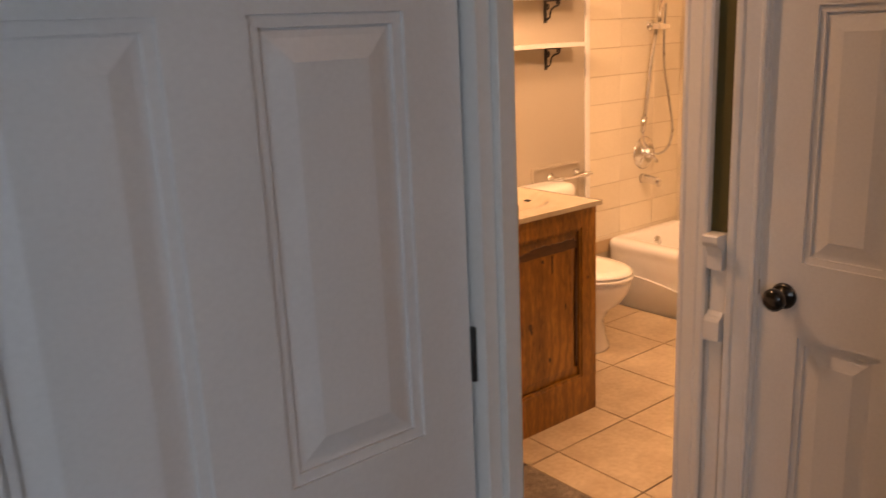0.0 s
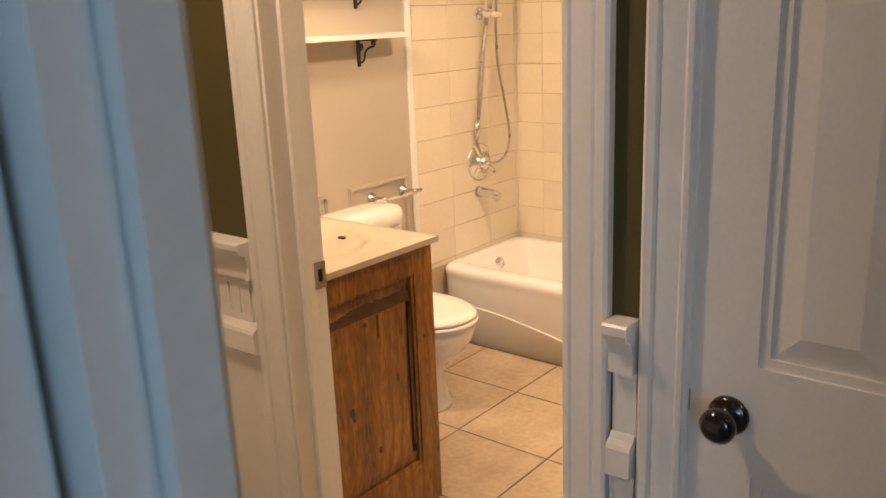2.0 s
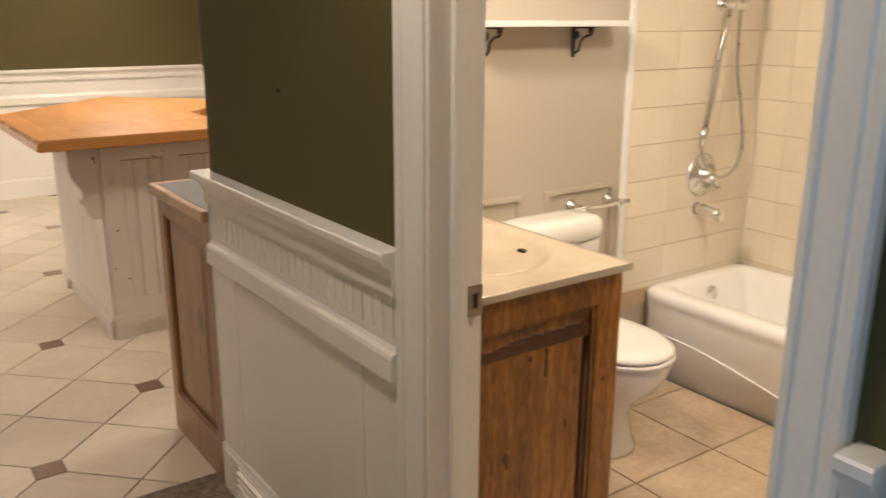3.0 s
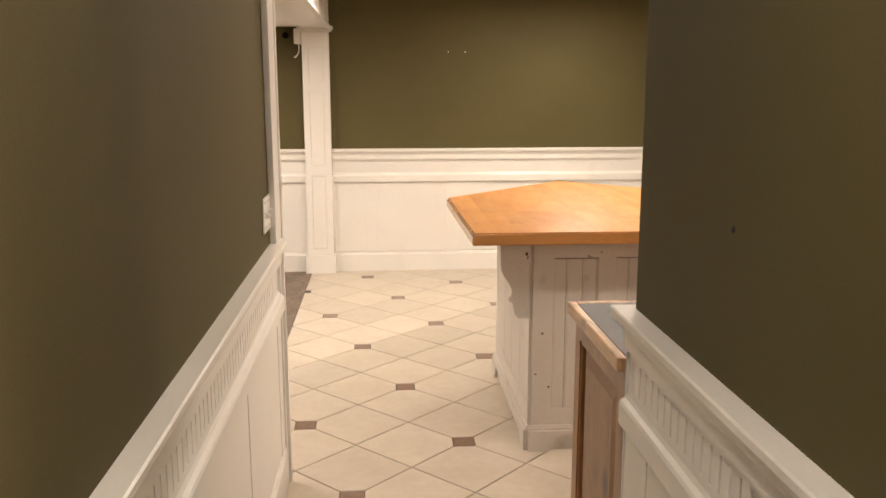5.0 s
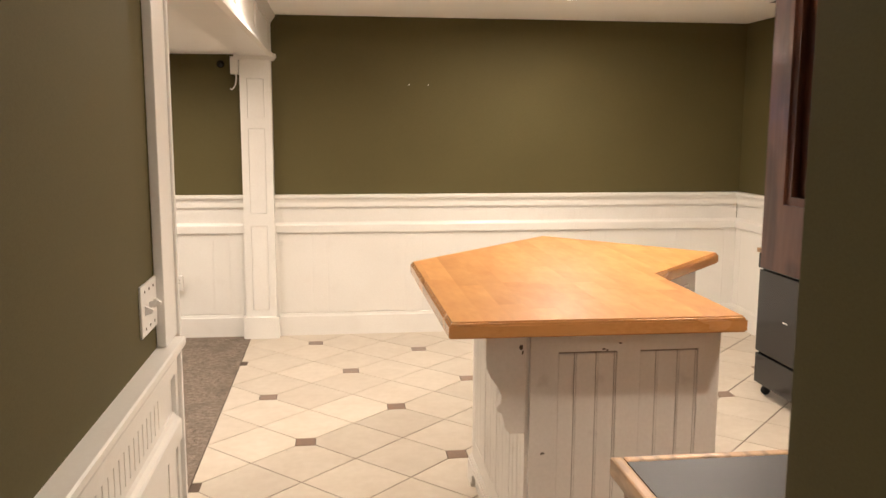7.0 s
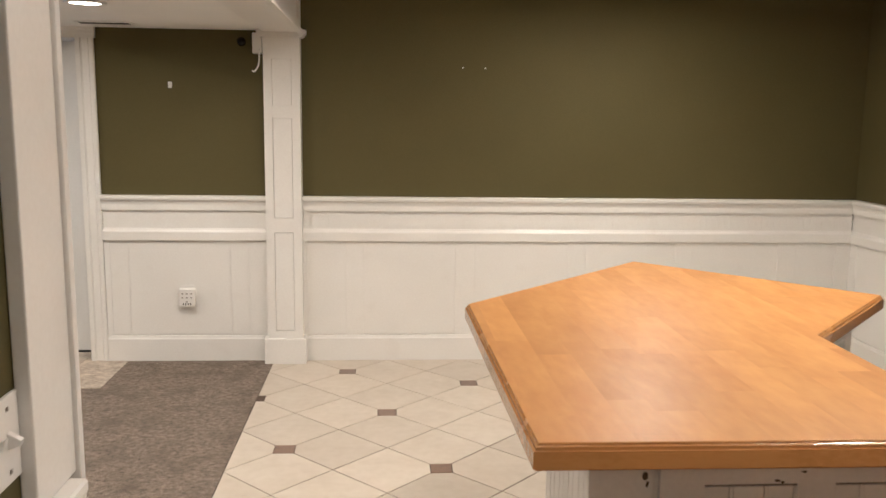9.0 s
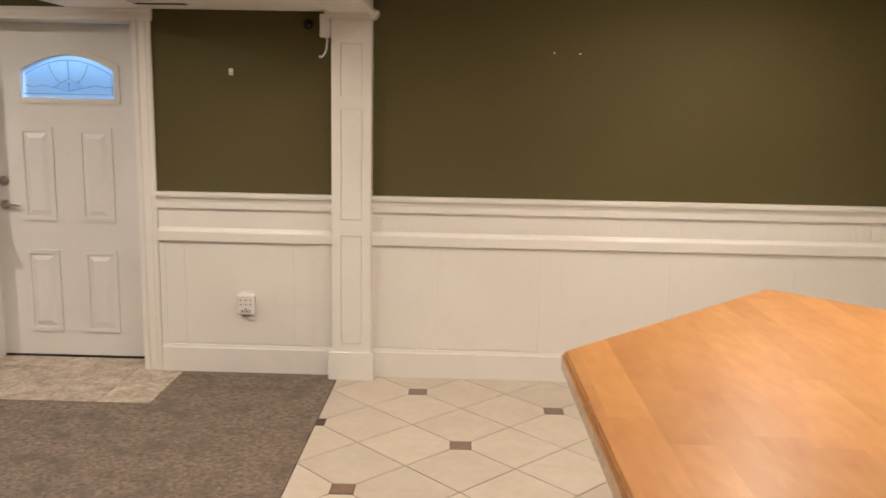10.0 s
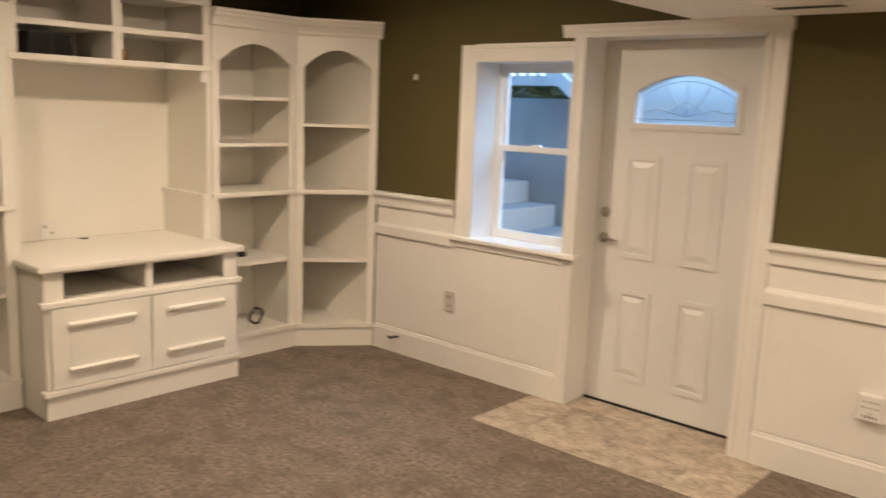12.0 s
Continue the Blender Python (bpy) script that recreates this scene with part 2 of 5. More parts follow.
def quadbox(bm, x0, x1, y0, y1, z0, z1, bevel=0.0):
    v = [bm.verts.new((x, y, z)) for z in (z0, z1) for y in (y0, y1) for x in (x0, x1)]
    fs = [bm.faces.new([v[i] for i in q]) for q in ((0, 2, 3, 1), (4, 5, 7, 6), (0, 1, 5, 4), (2, 6, 7, 3), (0, 4, 6, 2), (1, 3, 7, 5))]
    if bevel:
        es = list({e for f in fs for e in f.edges})
        bmesh.ops.bevel(bm, geom=es, offset=bevel, segments=2, profile=0.6, affect="EDGES")
    return bm


def prism(bm, pts, axis, a, b):
    """Extrude a closed outline along an axis. Outline: x: (y, z); y: (x, z); z: (x, y)."""
    def at(p, s):
        return {"x": (s, p[0], p[1]), "y": (p[0], s, p[1]), "z": (p[0], p[1], s)}[axis]
    lo, hi = [bm.verts.new(at(p, a)) for p in pts], [bm.verts.new(at(p, b)) for p in pts]
    n = len(pts)
    fs = [bm.faces.new((lo[i], lo[(i + 1) % n], hi[(i + 1) % n], hi[i])) for i in range(n)]
    fs += [bm.faces.new(lo[::-1]), bm.faces.new(hi)]
    bmesh.ops.recalc_face_normals(bm, faces=fs)
    return fs


def ring(bm, outer, inner, axis, a, b):
    """A flat frame between two outlines with as many points each."""
    def at(p, s):
        return {"x": (s, p[0], p[1]), "y": (p[0], s, p[1]), "z": (p[0], p[1], s)}[axis]
    n = len(outer)
    L = [[bm.verts.new(at(p, s)) for p in o] for s in (a, b) for o in (outer, inner)]
    fs = []
    for i in range(n):
        j = (i + 1) % n
        fs += [bm.faces.new((L[0][i], L[0][j], L[1][j], L[1][i])), bm.faces.new((L[2][i], L[2][j], L[3][j], L[3][i])),
               bm.faces.new((L[0][i], L[0][j], L[2][j], L[2][i])), bm.faces.new((L[1][i], L[1][j], L[3][j], L[3][i]))]
    bmesh.ops.recalc_face_normals(bm, faces=fs)


def rect(x0, x1, z0, z1):
    return [(x0, z0), (x1, z0), (x1, z1), (x0, z1)]


def lathe(bm, prof, centre=(0, 0, 0), axis="z", seg=24, sx=1.0, sy=1.0):
    """Turn (radius, height) points round an axis."""
    rows = []
    for r, h in prof:
        row = []
        for i in range(seg):
            c, s = math.cos(2 * math.pi * i / seg) * r * sx, math.sin(2 * math.pi * i / seg) * r * sy
            p = {"z": (c, s, h), "y": (c, h, s), "x": (h, c, s)}[axis]
            row.append(bm.verts.new([p[k] + centre[k] for k in range(3)]))
        rows.append(row)
    fs = []
    for a, b in zip(rows, rows[1:]):
        fs += [bm.faces.new((a[i], a[(i + 1) % seg], b[(i + 1) % seg], b[i])) for i in range(seg)]
    fs += [bm.faces.new(rows[0]), bm.faces.new(rows[-1])]
    bmesh.ops.recalc_face_normals(bm, faces=fs)
    for f in fs[:-2]:
        f.smooth = True


def tube(bm, pts, r, seg=8):
    pts = [Vector(p) for p in pts]
    rows = []
    for i, p in enumerate(pts):
        d = (pts[min(i + 1, len(pts) - 1)] - pts[max(i - 1, 0)]).normalized()
        u = d.cross(Vector((0.31, 0.2, 0.93))).normalized()
        v = d.cross(u)
        rr = r[i] if isinstance(r, (list, tuple)) else r
        rows.append([bm.verts.new(p + (u * math.cos(2 * math.pi * k / seg) + v * math.sin(2 * math.pi * k / seg)) * rr) for k in range(seg)])
    fs = []
    for a, b in zip(rows, rows[1:]):
        fs += [bm.faces.new((a[k], a[(k + 1) % seg], b[(k + 1) % seg], b[k])) for k in range(seg)]
    for f in fs:
        f.smooth = True
    fs += [bm.faces.new(rows[0]), bm.faces.new(rows[-1])]
    bmesh.ops.recalc_face_normals(bm, faces=fs)


def curve_pts(ctrl, n=24):
    """Smooth points through control points (Catmull-Rom)."""
    c = [Vector(p) for p in ctrl]
    c = [c[0]] + c + [c[-1]]
    out = []
    for i in range(1, len(c) - 2):
        for k in range(n):
            t = k / n
            out.append(0.5 * (2 * c[i] + (c[i + 1] - c[i - 1]) * t + (2 * c[i - 1] - 5 * c[i] + 4 * c[i + 1] - c[i + 2]) * t * t + (3 * c[i] - c[i - 1] - 3 * c[i + 1] + c[i + 2]) * t ** 3))
    return out + [c[-2]]


def part(name, bm, mat, parent=None, label=""):
    me = bpy.data.meshes.new(name)
    bm.to_mesh(me)
    bm.free()
    me.materials.append(mat)
    ob = new(name, me)
    if parent:
        ob.parent = parent
    if label:
        ob["label"] = label
    return ob


def box(name, dims, mat, parent=None, bevel=0.003, label=""):
    return part(name, quadbox(bmesh.new(), *dims, bevel), mat, parent, label)


def thing(name, label, category, m=None, group="", kind=""):
    ob = new(name)
    ob.empty_display_size = 0.1
    if m:
        ob.matrix_world = m
    return tagged(ob, label, category, group, kind)


def structure(name, label, category, boxes, mat, bevel=0.0):
    bm = bmesh.new()
    for b in boxes:
        quadbox(bm, *b, bevel)
    return tagged(part(name, bm, mat), label, category, kind="structure")


# ---- the large structure ----
structure("wall_hall_east", "olive green painted hall wall above white wainscot", "wall",
          [(2.345, 2.465, 2.42, 3.595, 0, CEIL), (2.345, 2.465, 1.635, 2.42, 2.06, CEIL), (2.345, 2.465, 1.425, 1.635, 0, CEIL),
           (2.345, 2.465, 0.66, 1.425, 2.06, CEIL), (2.345, 2.465, -1.6, 0.66, 0, CEIL)], M_GREEN)
structure("wall_hall_west", "olive green painted hall wall above white wainscot", "wall",
          [(1.235, 1.32, 1.335, 4.968, 0, CEIL), (1.235, 1.32, 0.46, 1.335, 2.06, CEIL), (1.235, 1.32, -1.6, 0.46, 0, CEIL)], M_GREEN)
structure("wall_north", "dark olive painted end wall with window and door openings", "wall",
          [(-3.6, -1.80, 9.07, 9.33, 0, CEIL), (-1.80, -1.10, 9.07, 9.33, 0, 0.855), (-1.80, -1.10, 9.07, 9.33, 1.945, CEIL),
           (-1.10, -1.045, 9.07, 9.33, 0, CEIL), (-1.045, -0.046, 9.07, 9.33, 2.06, CEIL), (-0.046, 5.2, 9.07, 9.33, 0, CEIL)], M_GREEN)
structure("wall_kitchen_east", "dark olive painted kitchen side wall", "wall", [(5.0, 5.15, 3.60, 9.07, 0, CEIL)], M_GREEN)
structure("wall_bath_north", "thin partition between bathroom and kitchen", "wall", [(2.465, 5.15, 3.52, 3.60, 0, CEIL)], M_BATHWALL)
structure("wall_bath_west", "beige painted bathroom side of the hall wall", "wall",
          [(2.465, 2.475, 2.42, 3.52, 0, CEIL), (2.465, 2.475, 0.5, 1.635, 0, CEIL), (2.465, 2.475, 1.635, 2.42, 2.06, CEIL)], M_BATHWALL)
structure("wall_kitchen_south", "dark olive painted wall behind kitchen cabinets", "wall", [(2.47, 5.0, 3.60, 3.605, 0, CEIL)], M_GREEN)
structure("wall_bath_east", "bathroom wall behind the tub tile", "wall", [(4.955, 5.1, 0.5, 3.52, 0, CEIL)], M_BATHWALL)
structure("wall_bath_south", "beige painted bathroom wall", "wall", [(2.475, 4.955, 0.4, 0.5, 0, CEIL)], M_BATHWALL)
structure("wall_living_west", "dark olive painted wall behind the built-in shelves", "wall", [(-3.6, -3.45, 4.7, 9.07, 0, CEIL)], M_GREEN)
structure("wall_living_south", "olive painted wall of the living room", "wall", [(-3.45, 1.235, 4.75, 4.87, 0, CEIL)], M_GREEN)
structure("wall_room_west", "pale painted bedroom side wall", "wall",
          [(-2.6, -2.48, -1.6, 4.75, 0, CEIL)], M_ROOM)
structure("wall_room_east", "pale painted bedroom side of the hall wall", "wall",
          [(1.225, 1.235, 1.335, 4.75, 0, CEIL), (1.225, 1.235, -1.6, 0.46, 0, CEIL), (1.225, 1.235, 0.46, 1.335, 2.06, CEIL)], M_ROOM)
structure("wall_room_south", "pale painted bedroom end wall with a window opening", "wall", [(-2.6, -2.35, -1.72, -1.6, 0, CEIL), (-1.25, 2.465, -1.72, -1.6, 0, CEIL), (-2.35, -1.25, -1.72, -1.6, 0, 0.9), (-2.35, -1.25, -1.72, -1.6, 2.05, CEIL)], M_ROOM)
structure("ceiling", "flat white painted basement ceiling", "ceiling",
          [(-3.6, -0.42, 4.75, 9.07, CEIL, CEIL + 0.1), (-0.42, 1.31, 4.87, 9.07, CEIL, CEIL + 0.1), (1.31, 5.15, 4.87, 9.33, CEIL, CEIL + 0.1),
           (-2.6, 5.15, -1.72, 4.75, CEIL, CEIL + 0.1), (1.235, 5.15, 4.75, 4.87, CEIL, CEIL + 0.1)], M_CEIL)
structure("ceiling_soffit", "lowered white soffit over the entry", "ceiling", [(-0.42, 1.085, 4.87, 9.07, SOFFIT, CEIL)], M_CEIL)
structure("subfloor", "concrete slab under the finishes", "floor", [(-3.6, 5.15, -1.72, 9.33, -0.12, -0.012)], M_CONCRETE)
structure("carpet_living", "brown-grey cut pile carpet in the living room", "carpet",
          [(-3.45, -1.25, 4.87, 9.07, -0.011, 0.004), (-1.25, 0.175, 4.87, 8.49, -0.011, 0.004), (0.175, 1.11, 4.87, 9.07, -0.011, 0.004)], M_CARPET)
structure("carpet_hall", "brown-grey cut pile carpet in the hall", "carpet", [(1.11, 2.345, -1.6, 3.71, -0.011, 0.004), (2.345, 2.504, 1.637, 2.42, -0.011, 0.004), (2.345, 2.40, 3.60, 3.71, -0.011, 0.004)], M_CARPET)
structure("carpet_room", "brown-grey cut pile carpet in the bedroom", "carpet", [(-2.48, 1.11, -1.6, 4.75, -0.011, 0.004)], M_CARPET)
structure("door_threshold", "dark metal threshold under the entry door", "threshold", [(-1.045, -0.046, 9.262, 9.36, -0.01, 0.016)], M_DARK)

# ---- trim, doors and windows ----


def cells(bm, u0, u1, z0, z1, holes, d0, d1, axis="y", bevel=0.002):
    """A slab in the u-z plane with rectangular openings; d is its depth direction."""
    us = sorted({u0, u1, *[h[i] for h in holes for i in (0, 1)]})
    zs = sorted({z0, z1, *[h[i] for h in holes for i in (2, 3)]})
    for i in range(len(us) - 1):
        run = None
        for k in range(len(zs)):
            last = k == len(zs) - 1
            solid = not last and not any(h[0] <= us[i] + 1e-6 and us[i + 1] <= h[1] + 1e-6 and h[2] <= zs[k] + 1e-6 and zs[k + 1] <= h[3] + 1e-6 for h in holes)
            if solid and run is None:
                run = zs[k]
            if not solid and run is not None:
                d = (us[i], us[i + 1], d0, d1, run, zs[k]) if axis == "y" else (d0, d1, us[i], us[i + 1], run, zs[k])
                quadbox(bm, *d)
                run = None


def raised(bm, u0, u1, z0, z1, d0, d1, m=0.045, axis="y"):
    """A raised panel: flat field with sloping margins, rising from d0 to d1."""
    def at(u, z, d):
        return (u, d, z) if axis == "y" else (d, u, z)
    L = []
    for inset, d in ((0.0, d0), (m * 0.25, d0 + (d1 - d0) * 0.15), (m, d1 - (d1 - d0) * 0.12), (m + 0.004, d1)):
        L.append([bm.verts.new(at(u, z, d)) for u, z in rect(u0 + inset, u1 - inset, z0 + inset, z1 - inset)])
    fs = []
    for a, b in zip(L, L[1:]):
        fs += [bm.faces.new((a[i], a[(i + 1) % 4], b[(i + 1) % 4], b[i])) for i in range(4)]
    fs.append(bm.faces.new(L[-1]))
    bmesh.ops.recalc_face_normals(bm, faces=fs)


def wainscot(name, x, y, rz, length, stiles, label, flutes=(), base=True, top=1.09, cap=True, shallow=False):
    """Wall panelling seen from the room: x runs along the wall, y out of it."""
    w = thing(name, label, "wainscot", pose(x, y, 0, 0, 0, rz), kind="structure")
    box("backing", (0, length, 0, 0.007, 0.0, top - 0.03 if cap else 0.844), M_TRIM, w, 0)
    bm = bmesh.new()
    if cap: prism(bm, [(0, top - 0.095), (0.026, top - 0.095), (0.026, top - 0.06), (0.028, top - 0.052), (0.034, top - 0.034), (0.048, top - 0.028), (0.052, top - 0.018), (0.052, top - 0.004), (0.048, top), (0, top)], "x", 0, length)
    part("cap_rail", bm, M_TRIM, w) if cap else bm.free()
    if flutes:
        bm = bmesh.new()
        for a, b in flutes:
            n = int((b - a) / 0.042)
            w1 = (b - a) / n
            gap, deep = (0.0012, 0.0095) if shallow else (0.0035, 0.0125)
            for i in range(n):
                quadbox(bm, a + w1 * i + gap, a + w1 * (i + 1) - gap, 0.006, deep, top - 0.195, top - 0.118)
            if not shallow:
                quadbox(bm, a, b, 0.006, 0.0126, top - 0.118, top - 0.095)
                quadbox(bm, a, b, 0.006, 0.0126, top - 0.213, top - 0.195)
        tagged(part("flutes", bm, M_TRIM, w), kind="stuff")
    bm = bmesh.new()
    if not cap:
        prism(bm, [(0, 0.80), (0.016, 0.80), (0.024, 0.812), (0.024, 0.838), (0, 0.838)], "x", 0, length)
    else: prism(bm, [(0, top - 0.290), (0.030, top - 0.290), (0.032, top - 0.286), (0.032, top - 0.236), (0.028, top - 0.228), (0.018, top - 0.222), (0.012, top - 0.212), (0, top - 0.212)], "x", 0, length)
    part("band", bm, M_TRIM, w)
    edges = [s for s in stiles]
    for a, b in edges:
        box("stile", (a, b, 0.006, 0.0138, 0.17, top - 0.288), M_TRIM, w, 0.0015)
    for (a, b), (c, d) in zip(edges, edges[1:]):
        if c - b > 0.06:
            bm = bmesh.new()
            raised(bm, b + 0.0003, c - 0.0003, 0.178, top - 0.290, 0.0112, 0.0121, 0.012)
            part("panel", bm, M_TRIM, w)
    if base:
        bm = bmesh.new()
        prism(bm, [(0, 0), (0.022, 0), (0.022, 0.15), (0.018, 0.158), (0.016, 0.170), (0.010, 0.174), (0, 0.174)], "x", 0, length)
        part("baseboard", bm, M_TRIM, w)
    return w


wainscot("wainscot_kitchen_north", 4.985, 9.07, 180, 3.675, [(0, 0.1), (0.385, 0.503), (1.102, 1.213), (1.823, 1.937), (2.563, 2.685), (3.288, 3.399), (3.655, 3.675)], "white panelled wainscot on the kitchen end wall", [(0, 3.67)], shallow=True)
wainscot("wainscot_living_north", 1.085, 9.07, 180, 1.035, [(0, 0.118), (0.242, 0.243), (0.885, 0.886), (1.0, 1.035)], "white panelled wainscot beside the entry door")
wainscot("wainscot_window", -1.103, 9.07, 180, 0.816, [(0, 0.12), (0.72, 0.816)], "white panelled wainscot under the window", cap=False)
wainscot("wainscot_corner", -1.92, 9.07, 180, 0.70, [(0, 0.001), (0.69, 0.70)], "white panelled wainscot beside the built-in shelves")
wainscot("wainscot_kitchen_east", 5.0, 3.6, 90, 5.47, [(0, 0.1), (0.8, 0.91), (1.6, 1.71), (2.4, 2.51), (3.2, 3.31), (4.0, 4.11), (4.75, 4.86), (5.37, 5.47)], "white panelled wainscot on the kitchen side wall")
wainscot("wainscot_hall_east", 2.345, 2.505, 90, 1.09, [(0, 0.02), (0.155, 0.25), (0.92, 1.09)], "white wainscot with fluted frieze on the hall wall", [(0.02, 1.08)])
wainscot("wainscot_hall_stub", 2.345, 1.50, 90, 0.045, [(0, 0.001), (0.044, 0.045)], "short white wainscot between two door casings")
wainscot("wainscot_hall_west", 1.32, 4.94, -90, 3.575, [(0, 0.10), (0.72, 0.83), (1.5, 1.61), (2.3, 2.41), (3.1, 3.21), (3.475, 3.575)], "white wainscot with fluted frieze on the hall wall", [(0.15, 3.56)], top=1.035)
bm = bmesh.new()
prism(bm, [(2.345, 0.995), (2.331, 0.995), (2.331, 1.03), (2.311, 1.056), (2.295, 1.062), (2.293, 1.072), (2.293, 1.086), (2.297, 1.09), (2.36, 1.09), (2.395, 1.075), (2.40, 1.06), (2.36, 1.03)], "y", 3.5955, 3.635)
quadbox(bm, 2.329, 2.36, 3.5955, 3.603, 0.17, 0.995)
quadbox(bm, 2.321, 2.40, 3.5955, 3.6065, 0.0, 0.174, 0.003)
tagged(part("wainscot_return", bm, M_TRIM), "white rail and base return at the wall end", "trim", kind="structure")


def casing_profile(a, b, face, out):
    """Moulded casing section between a (inner edge) and b (outer edge), standing out of a wall face."""
    w = b - a
    return [(face, a), (face + out * 0.010, a), (face + out * 0.012, a + w * 0.10), (face + out * 0.009, a + w * 0.16), (face + out * 0.014, a + w * 0.45),
            (face + out * 0.016, a + w * 0.62), (face + out * 0.013, a + w * 0.68), (face + out * 0.020, a + w * 0.74), (face + out * 0.022, a + w * 0.92), (face + out * 0.018, b), (face, b)]


def door_trim(name, label, face, out, y0, y1, depth, head=2.06, w=0.085):
    """Casings on one face of a wall that runs along y, and the jamb through it."""
    t = thing(name, label, "door frame", kind="structure")
    for a, b in ((y0 + 0.004, y0 - w), (y1 - 0.004, y1 + w)):
        bm = bmesh.new()
        prism(bm, casing_profile(a, b, face, out), "z", 0, head - 0.002)
        part("casing", bm, M_TRIM, t)
    bm = bmesh.new()
    prism(bm, [(p[0], p[1]) for p in casing_profile(head - 0.004, head + w, face, out)], "y", y0 - w, y1 + w)
    part("head_casing", bm, M_TRIM, t)
    x0, x1 = sorted((face + out * 0.002, face - out * depth))
    for y in ((y0 - 0.002, y0 + 0.012), (y1 - 0.012, y1 + 0.002)):
        box("jamb", (x0, x1, *y, 0, head), M_TRIM, t, 0.001)
    box("head_jamb", (x0, x1, y0 + 0.012, y1 - 0.012, head - 0.014, head), M_TRIM, t, 0.001)
    return t


bath_trim = door_trim("door_frame_bath", "white moulded casing round the open bathroom doorway", 2.345, -1, 1.637, 2.42, 0.13)
box("stop", (2.395, 2.430, 2.396, 2.409, 0, 2.045), M_TRIM, bath_trim, 0.001)
strike = thing("strike_plate", "dark metal strike plate on the bathroom door jamb", "strike plate")
bm = bmesh.new()
ring(bm, rect(2.436, 2.4745, 0.955, 1.022), rect(2.449, 2.463, 0.972, 1.004), "y", 2.404, 2.4085)
part("plate", bm, M_NICKEL, strike)
box("hole", (2.449, 2.463, 2.4068, 2.4085, 0.972, 1.004), M_DARK, strike, 0)
door_trim("door_frame_closet", "white moulded casing round the closed hall door", 2.345, -1, 0.68, 1.425, 0.12, w=0.068)
room_trim = door_trim("door_frame_room", "white casing round the bedroom doorway", 1.350, 1, 0.47, 1.250, 0.0295)
for jy in ((0.385, 0.468), (1.252, 1.335)):
    box("backband", (1.3205, 1.3495, *jy, 0, 2.145), M_TRIM, room_trim, 0.001)
box("rebate_jamb", (1.292, 1.3195, 1.252, 1.334, 0, 2.06), M_TRIM, room_trim, 0.001)
box("hinge_jamb", (1.225, 1.291, 1.322, 1.3345, 0, 2.06), M_TRIM, room_trim, 0.001)
door_trim("door_frame_room_inside", "white casing on the bedroom side of the doorway", 1.225, -1, 0.47, 1.335, 0.0)


def panel_door(name, label, w, m, h=2.03, rows=((0.20, 0.855), (1.045, 1.64), (1.72, 1.90)), stile=0.115):
    """A moulded six-panel door: x from hinge to latch, faces on both sides of y = 0."""
    d = thing(name, label, "door", m)
    pw = (w - 0.11 - 2 * stile) / 2
    holes = [(a, a + pw, r[0], r[1]) for a in (stile, stile + 0.11 + pw) for r in rows]
    bm = bmesh.new()
    cells(bm, 0, w, 0.012, h, holes, -0.0175, 0.0175)
    part("leaf", bm, M_DOOR, d)
    for a, b, c, e in holes:
        bm = bmesh.new()
        quadbox(bm, a, b, -0.006, 0.006, c, e)
        for s in (-1, 1):
            ring(bm, rect(a, b, c, e), rect(a + 0.016, b - 0.016, c + 0.016, e - 0.016), "y", s * 0.0061, s * 0.012)
            raised(bm, a + 0.020, b - 0.020, c + 0.020, e - 0.020, s * 0.0062, s * 0.0150, 0.035)
        part("panel", bm, M_DOOR, d)
    return d


def round_knob(parent, u, z, side, mat):
    bm = bmesh.new()
    s = side
    lathe(bm, [(0.001, s * 0.0172), (0.033, s * 0.0172), (0.033, s * 0.022), (0.026, s * 0.027), (0.013, s * 0.030), (0.012, s * 0.045), (0.022, s * 0.050), (0.0285, s * 0.060), (0.0285, s * 0.070), (0.020, s * 0.079), (0.001, s * 0.081)], (u, 0, z), "y", 28)
    return part("knob", bm, mat, parent, "black round knob")


closet = panel_door("door_closet", "closed white six-panel hall door with black knob", 0.738, pose(2.371, 0.684, 0, 0, 0, 90))
round_knob(closet, 0.738 - 0.075, 0.955, 1, M_KNOB)
box("latch", (0.728, 0.7385, -0.004, 0.022, 0.945, 0.985), M_NICKEL, closet, 0.002, "small metal latch")
room_door = panel_door("door_room", "open white six-panel bedroom door", 0.765, pose(1.284, 1.2975, 0, 0, 0, 180), rows=((0.20, 0.835), (1.02, 1.65), (1.73, 1.91)), stile=0.097)
for z in (0.25, 1.125, 1.85):
    bm = bmesh.new()
    tube(bm, [(-0.006, 0.0175, z - 0.045), (-0.006, 0.0175, z + 0.045)], 0.006, 10)
    part("hinge", bm, M_BLACKIRON, room_door)

# entry door, recessed in the thick end wall
entry = thing("door_entry", "white steel entry door with leaded fan glass", "door", pose(-1.037, 9.29, 0, 0, 0, 0))
DW = 0.972
bm = bmesh.new()
cells(bm, 0, DW, 0.018, 2.05, [(0.185, 0.805, 1.585, 1.895)], -0.02, 0.02)
part("leaf", bm, M_DOOR, entry)
for a, b in ((0.175, 0.385), (0.535, 0.745)):
    for c, e in ((0.17, 0.69), (0.87, 1.44)):
        bm = bmesh.new()
        ring(bm, rect(a, b, c, e), rect(a + 0.028, b - 0.028, c + 0.028, e - 0.028), "y", -0.0202, -0.0300)
        raised(bm, a + 0.032, b - 0.032, c + 0.032, e - 0.032, -0.0203, -0.0325, 0.03)
        part("panel", bm, M_DOOR, entry)
